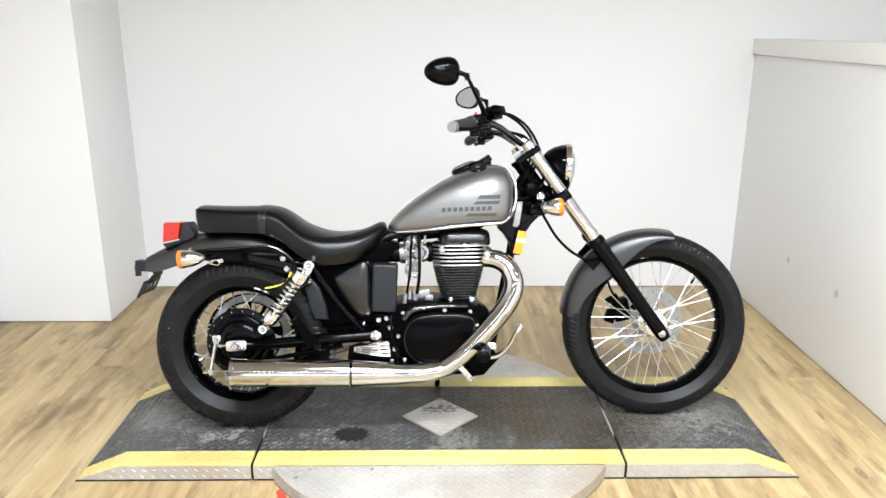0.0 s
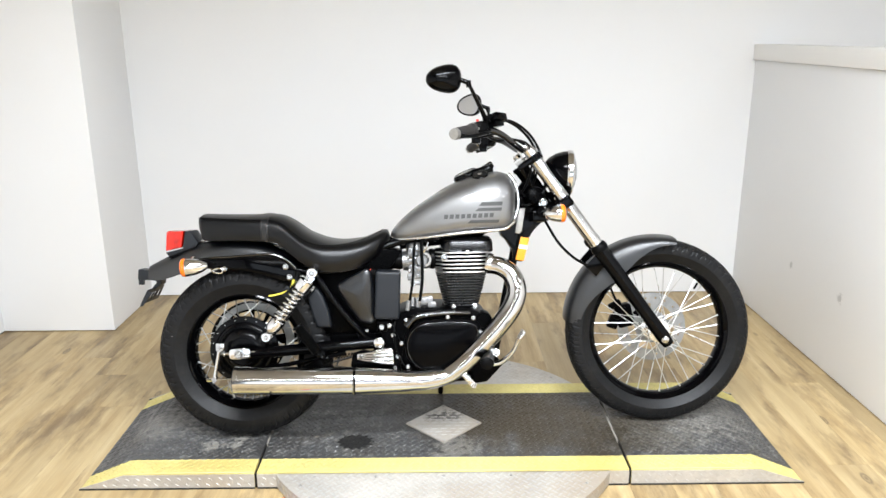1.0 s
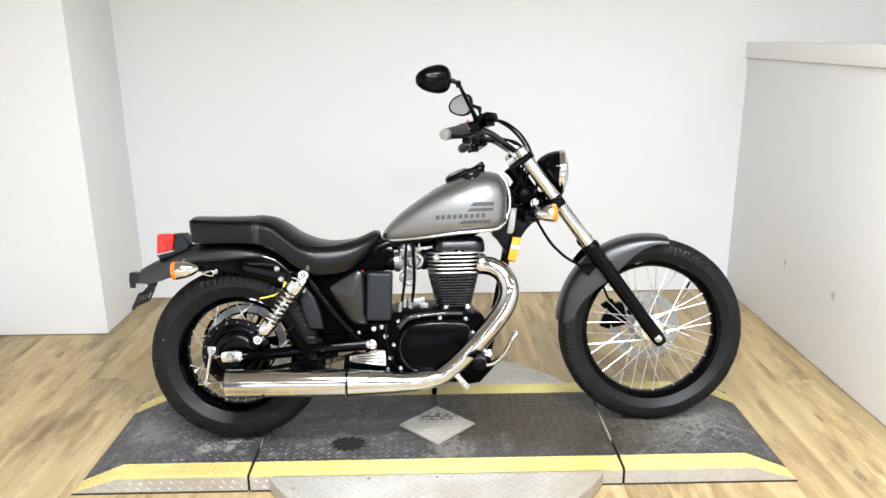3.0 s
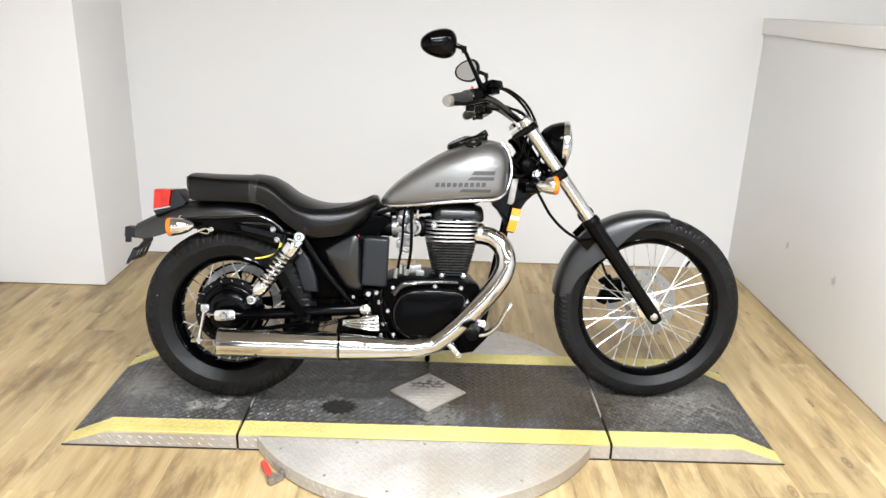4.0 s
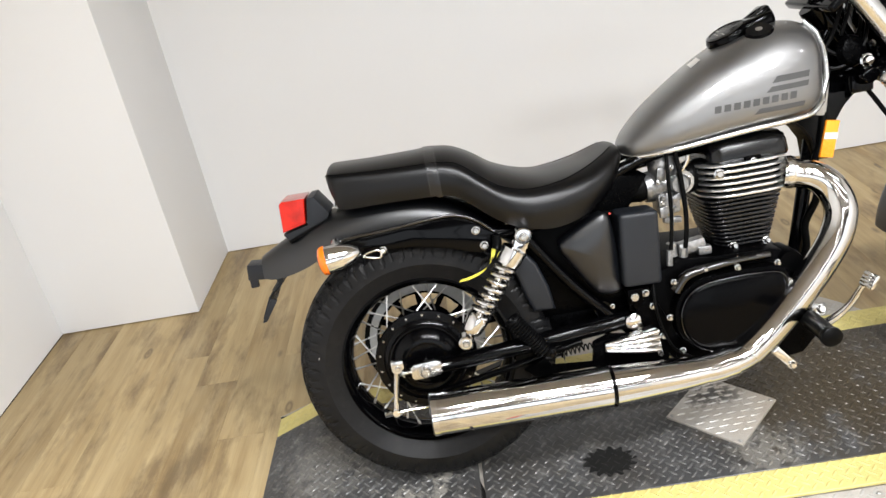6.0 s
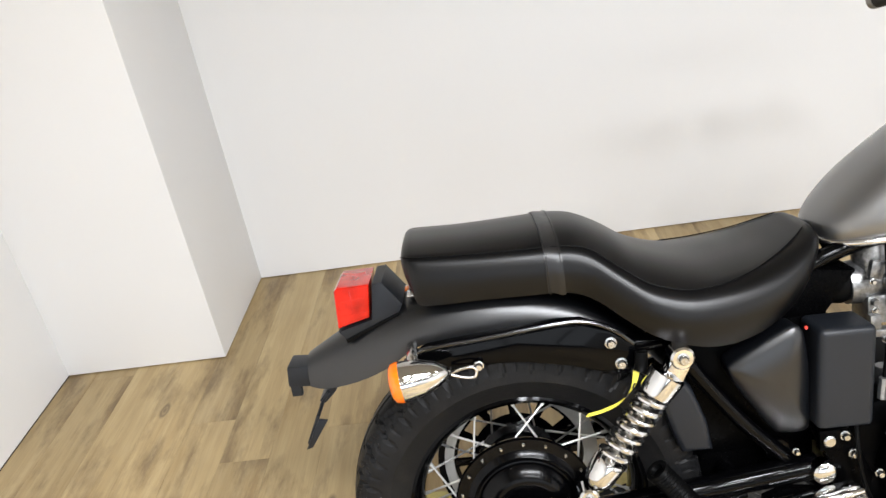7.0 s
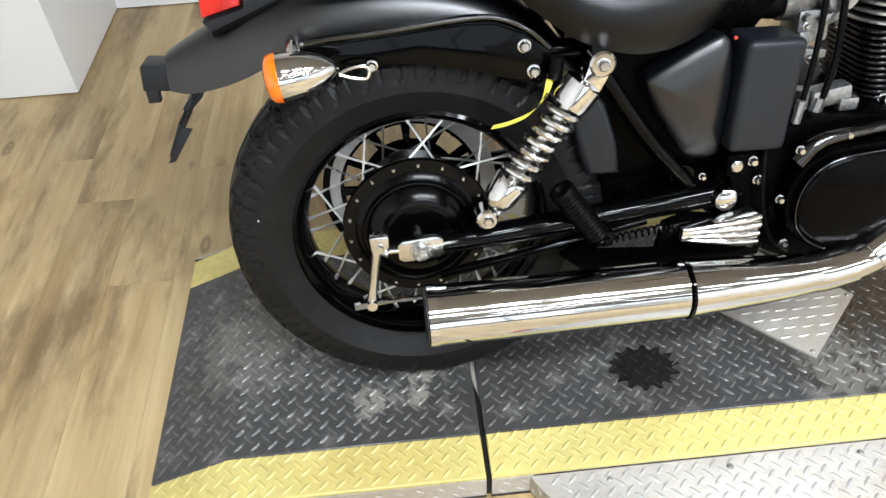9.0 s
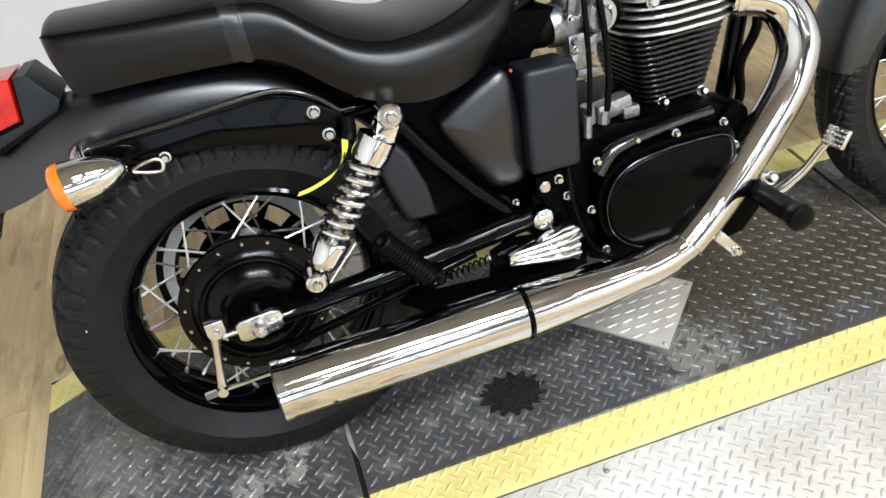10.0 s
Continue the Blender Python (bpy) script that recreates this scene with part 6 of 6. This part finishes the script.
for s in (-1, 1):
    a, b = Vector((0.832, s * 0.268, 1.063)), Vector((0.784, s * 0.363, 1.0435))
    d = (b - a).normalized()
    n = (b - a).length
    part("grip", lathe([(0, -0.004), (0.022, -0.004), (0.022, 0.004), (0.019, 0.008)] + [(0.0186 + 0.0007 * (i % 2), 0.012 + i * 0.0052) for i in range(17)] + [(0.0175, n - 0.006), (0, n - 0.006)], a, d, 22), GREY_RUBBER, handlebar, "grey rubber grip", BAR)
    part("grip_collar", lathe([(0.016, -0.012), (0.0235, -0.012), (0.0235, -0.004), (0.016, -0.004)], a, d, 22, closed=True), CHROME_DULL, handlebar, "bright collar beside the grip", BAR)
    part("bar_end", lathe([(0, n - 0.008), (0.019, n - 0.008), (0.0185, n), (0.017, n + 0.006), (0, n + 0.007)], a, d, 22), STEEL, handlebar, "bright bar end", BAR)
    sw = Vector((0.856, s * 0.24, 1.066))
    part("switch_housing", join(box(sw, (0.05, 0.05, 0.055), 0.010, pose(0, 0, 0, 0, -10, s * -35), 3), box(sw + Vector((-0.012, s * -0.005, -0.03)), (0.03, 0.035, 0.03), 0.006), bolt(sw + Vector((0, s * 0.026, 0.01)), (0, s, 0), 0.006, 0.004)), GLOSS, handlebar, "black switch housing", BAR)
    part("lever", tube([sw + Vector((0.03, 0, -0.004)), sw + Vector((0.028, s * 0.045, -0.012)), sw + Vector((-0.012, s * 0.11, -0.028)), sw + Vector((-0.045, s * 0.155, -0.032))], 0.0065, 10, 5, [0.009, 0.007, 0.0062, 0.0075]), GLOSS, handlebar, "black hand lever", BAR)
    foot = Vector((0.878, s * 0.232, 1.098))
    centre = Vector((0.750, s * 0.352, 1.217 if s < 0 else 1.208)) + Vector((0.0 if s < 0 else 0.030, 0, 0 if s < 0 else 0.010))
    mirror_dir = Vector((-0.32 if s < 0 else -0.55, -s * 0.95, 0.0)).normalized()
    wide = Vector((-mirror_dir.y, mirror_dir.x, 0)).normalized() * (1 if s < 0 else -1)
    joint = centre + Vector((0.056, s * 0.0, -0.004))
    knee = joint + Vector((0.022, 0, -0.010))
    mirror = part("mirror_stem", join(tube([foot, foot.lerp(knee, 0.25), knee], 0.006, 12, 2, [0.010, 0.0075, 0.0055]), tube([knee + Vector((0.002, 0, -0.014)), knee + Vector((0, 0, 0.006))], 0.0085, 12, 1), tube([knee, joint + Vector((-0.012, 0, 0.004))], 0.0075, 12, 1)), GLOSS, handlebar, "black mirror stem", BAR)
    rows = []
    for depth, k in ((0.0, 1.0), (-0.006, 1.0), (-0.016, 0.95), (-0.028, 0.8), (-0.036, 0.55), (-0.040, 0.2)):
        row = []
        for i in range(40):
            t = i * math.tau / 40
            x = 0.057 * (abs(math.cos(t)) ** 0.85) * (1 if math.cos(t) > 0 else -1)
            z = 0.043 * (abs(math.sin(t)) ** 0.85) * (1 if math.sin(t) > 0 else -1) * (1 - 0.26 * x / 0.060)
            row.append(centre + mirror_dir * depth + wide * x * k + Vector((0, 0, z * k - 0.002 * x / 0.060)))
        rows.append(row)
    shell_ob = part("mirror_shell", loft(rows), GLOSS, handlebar, "gloss black oval mirror shell", BAR)
    gl = [centre + mirror_dir * 0.0012 + (p - centre) * 0.84 for p in rows[0]]
    part("mirror_glass", loft([gl, [p - mirror_dir * 0.001 for p in gl]]), MIRROR, handlebar, "mirror glass", BAR)
part("kill_switch", box((0.850, -0.252, 1.095), (0.009, 0.009, 0.008), 0.002), RED_PAINT, handlebar, "red stop switch", BAR)
part("fluid_reservoir", join(box((0.905, -0.195, 1.105), (0.062, 0.06, 0.026), 0.006, pose(0, 0, 0, 0, -16, -35), 2), box((0.905, -0.195, 1.088), (0.045, 0.045, 0.02), 0.004, pose(0, 0, 0, 0, -10, -35))), GLOSS, handlebar, "black brake fluid reservoir", BAR)
part("throttle_cable", tube([(0.885, -0.225, 1.095), (0.93, -0.17, 1.105), (0.99, -0.11, 1.075), (1.035, -0.07, 1.02), (1.05, -0.045, 0.95), (1.03, -0.04, 0.88)], 0.0048, 8, 6), RUBBER, handlebar, "black throttle cable", BAR)
part("brake_line", tube([(0.915, -0.18, 1.095), (0.96, -0.15, 1.10), (1.02, -0.10, 1.06), (1.06, -0.06, 0.99), (1.075, -0.03, 0.90), (1.07, 0.0, 0.86)], 0.0045, 8, 6), RUBBER, handlebar, "black brake line", BAR)
part("clutch_cable", tube([(0.87, -0.225, 1.052), (0.91, -0.16, 1.035), (0.97, -0.12, 1.04), (1.02, -0.09, 1.02), (1.03, -0.06, 0.96), (1.0, -0.05, 0.87), (0.95, -0.055, 0.84)], 0.0045, 8, 6), RUBBER, handlebar, "black cable", BAR)
part("left_cable", tube([(0.885, 0.225, 1.09), (0.94, 0.16, 1.07), (1.0, 0.11, 1.04), (1.04, 0.07, 0.98), (1.03, 0.05, 0.88)], 0.0045, 8, 6), RUBBER, handlebar, "black cable", BAR)
part("wiring_loop", tube([(0.97, -0.04, 0.88), (1.0, -0.065, 0.845), (1.05, -0.075, 0.85), (1.075, -0.06, 0.90)], 0.0045, 8, 6), RUBBER, bike, "black wiring loop")
part("wiring_loop", tube([(0.96, -0.045, 0.83), (1.0, -0.07, 0.815), (1.05, -0.07, 0.84), (1.07, -0.05, 0.88)], 0.0045, 8, 6), RUBBER, bike, "black wiring loop")
part("ignition_lock", join(lathe([(0, 0), (0.016, 0), (0.018, 0.006), (0.016, 0.03), (0, 0.03)], (1.045, -0.085, 0.79), (0, -1, 0.1), 20), box((1.045, -0.07, 0.775), (0.05, 0.03, 0.04), 0.008)), GLOSS, bike, "black ignition lock")
part("horn", lathe([(0, 0), (0.03, 0), (0.036, 0.006), (0.03, 0.02), (0.012, 0.028), (0, 0.028)], (1.03, -0.058, 0.845), (0.2, -1, 0.1), 24), ENGINE, bike, "black horn")


# ---- floor planks: oak-look boards along y ----
PLANK_W, PLANK_L, PLANK_X = 0.142, 1.22, -1.375
JOINTS = {0: 0.578, -1: 0.874, -2: 1.055}
plank_mesh = {}
floor_ob = bpy.data.objects["floor"]


def plank_data(width, length):
    key = (round(width, 4), round(length, 4))
    if key not in plank_mesh:
        bm = box((0, 0, -0.003), (width - 0.0004, length - 0.0004, 0.006), 0.0003, segs=1)
        me = bpy.data.meshes.new("plank")
        bm.to_mesh(me)
        bm.free()
        me.materials.append(WOOD)
        plank_mesh[key] = me
    return plank_mesh[key]


rng = random.Random(4)
first, last = math.floor((ROOM_L - PLANK_X) / PLANK_W), math.ceil((4.0 - PLANK_X) / PLANK_W)
for c in range(first, last):
    x0, x1 = max(PLANK_X + c * PLANK_W, ROOM_L), min(PLANK_X + (c + 1) * PLANK_W, 4.0)
    end = PILLAR_F if x1 < PILLAR_R + 0.07 else ROOM_B
    joint = JOINTS.get(c, rng.uniform(0, PLANK_L))
    y = joint - math.ceil((joint - ROOM_F) / PLANK_L) * PLANK_L
    while y < end:
        y0, y1 = max(y, ROOM_F), min(y + PLANK_L, end + 0.05)
        if y1 - y0 > 0.03 and x1 - x0 > 0.02:
            ob = new("plank", plank_data(x1 - x0, y1 - y0))
            ob.location = ((x0 + x1) / 2, (y0 + y1) / 2, 0)
            ob.parent = floor_ob
        y += PLANK_L
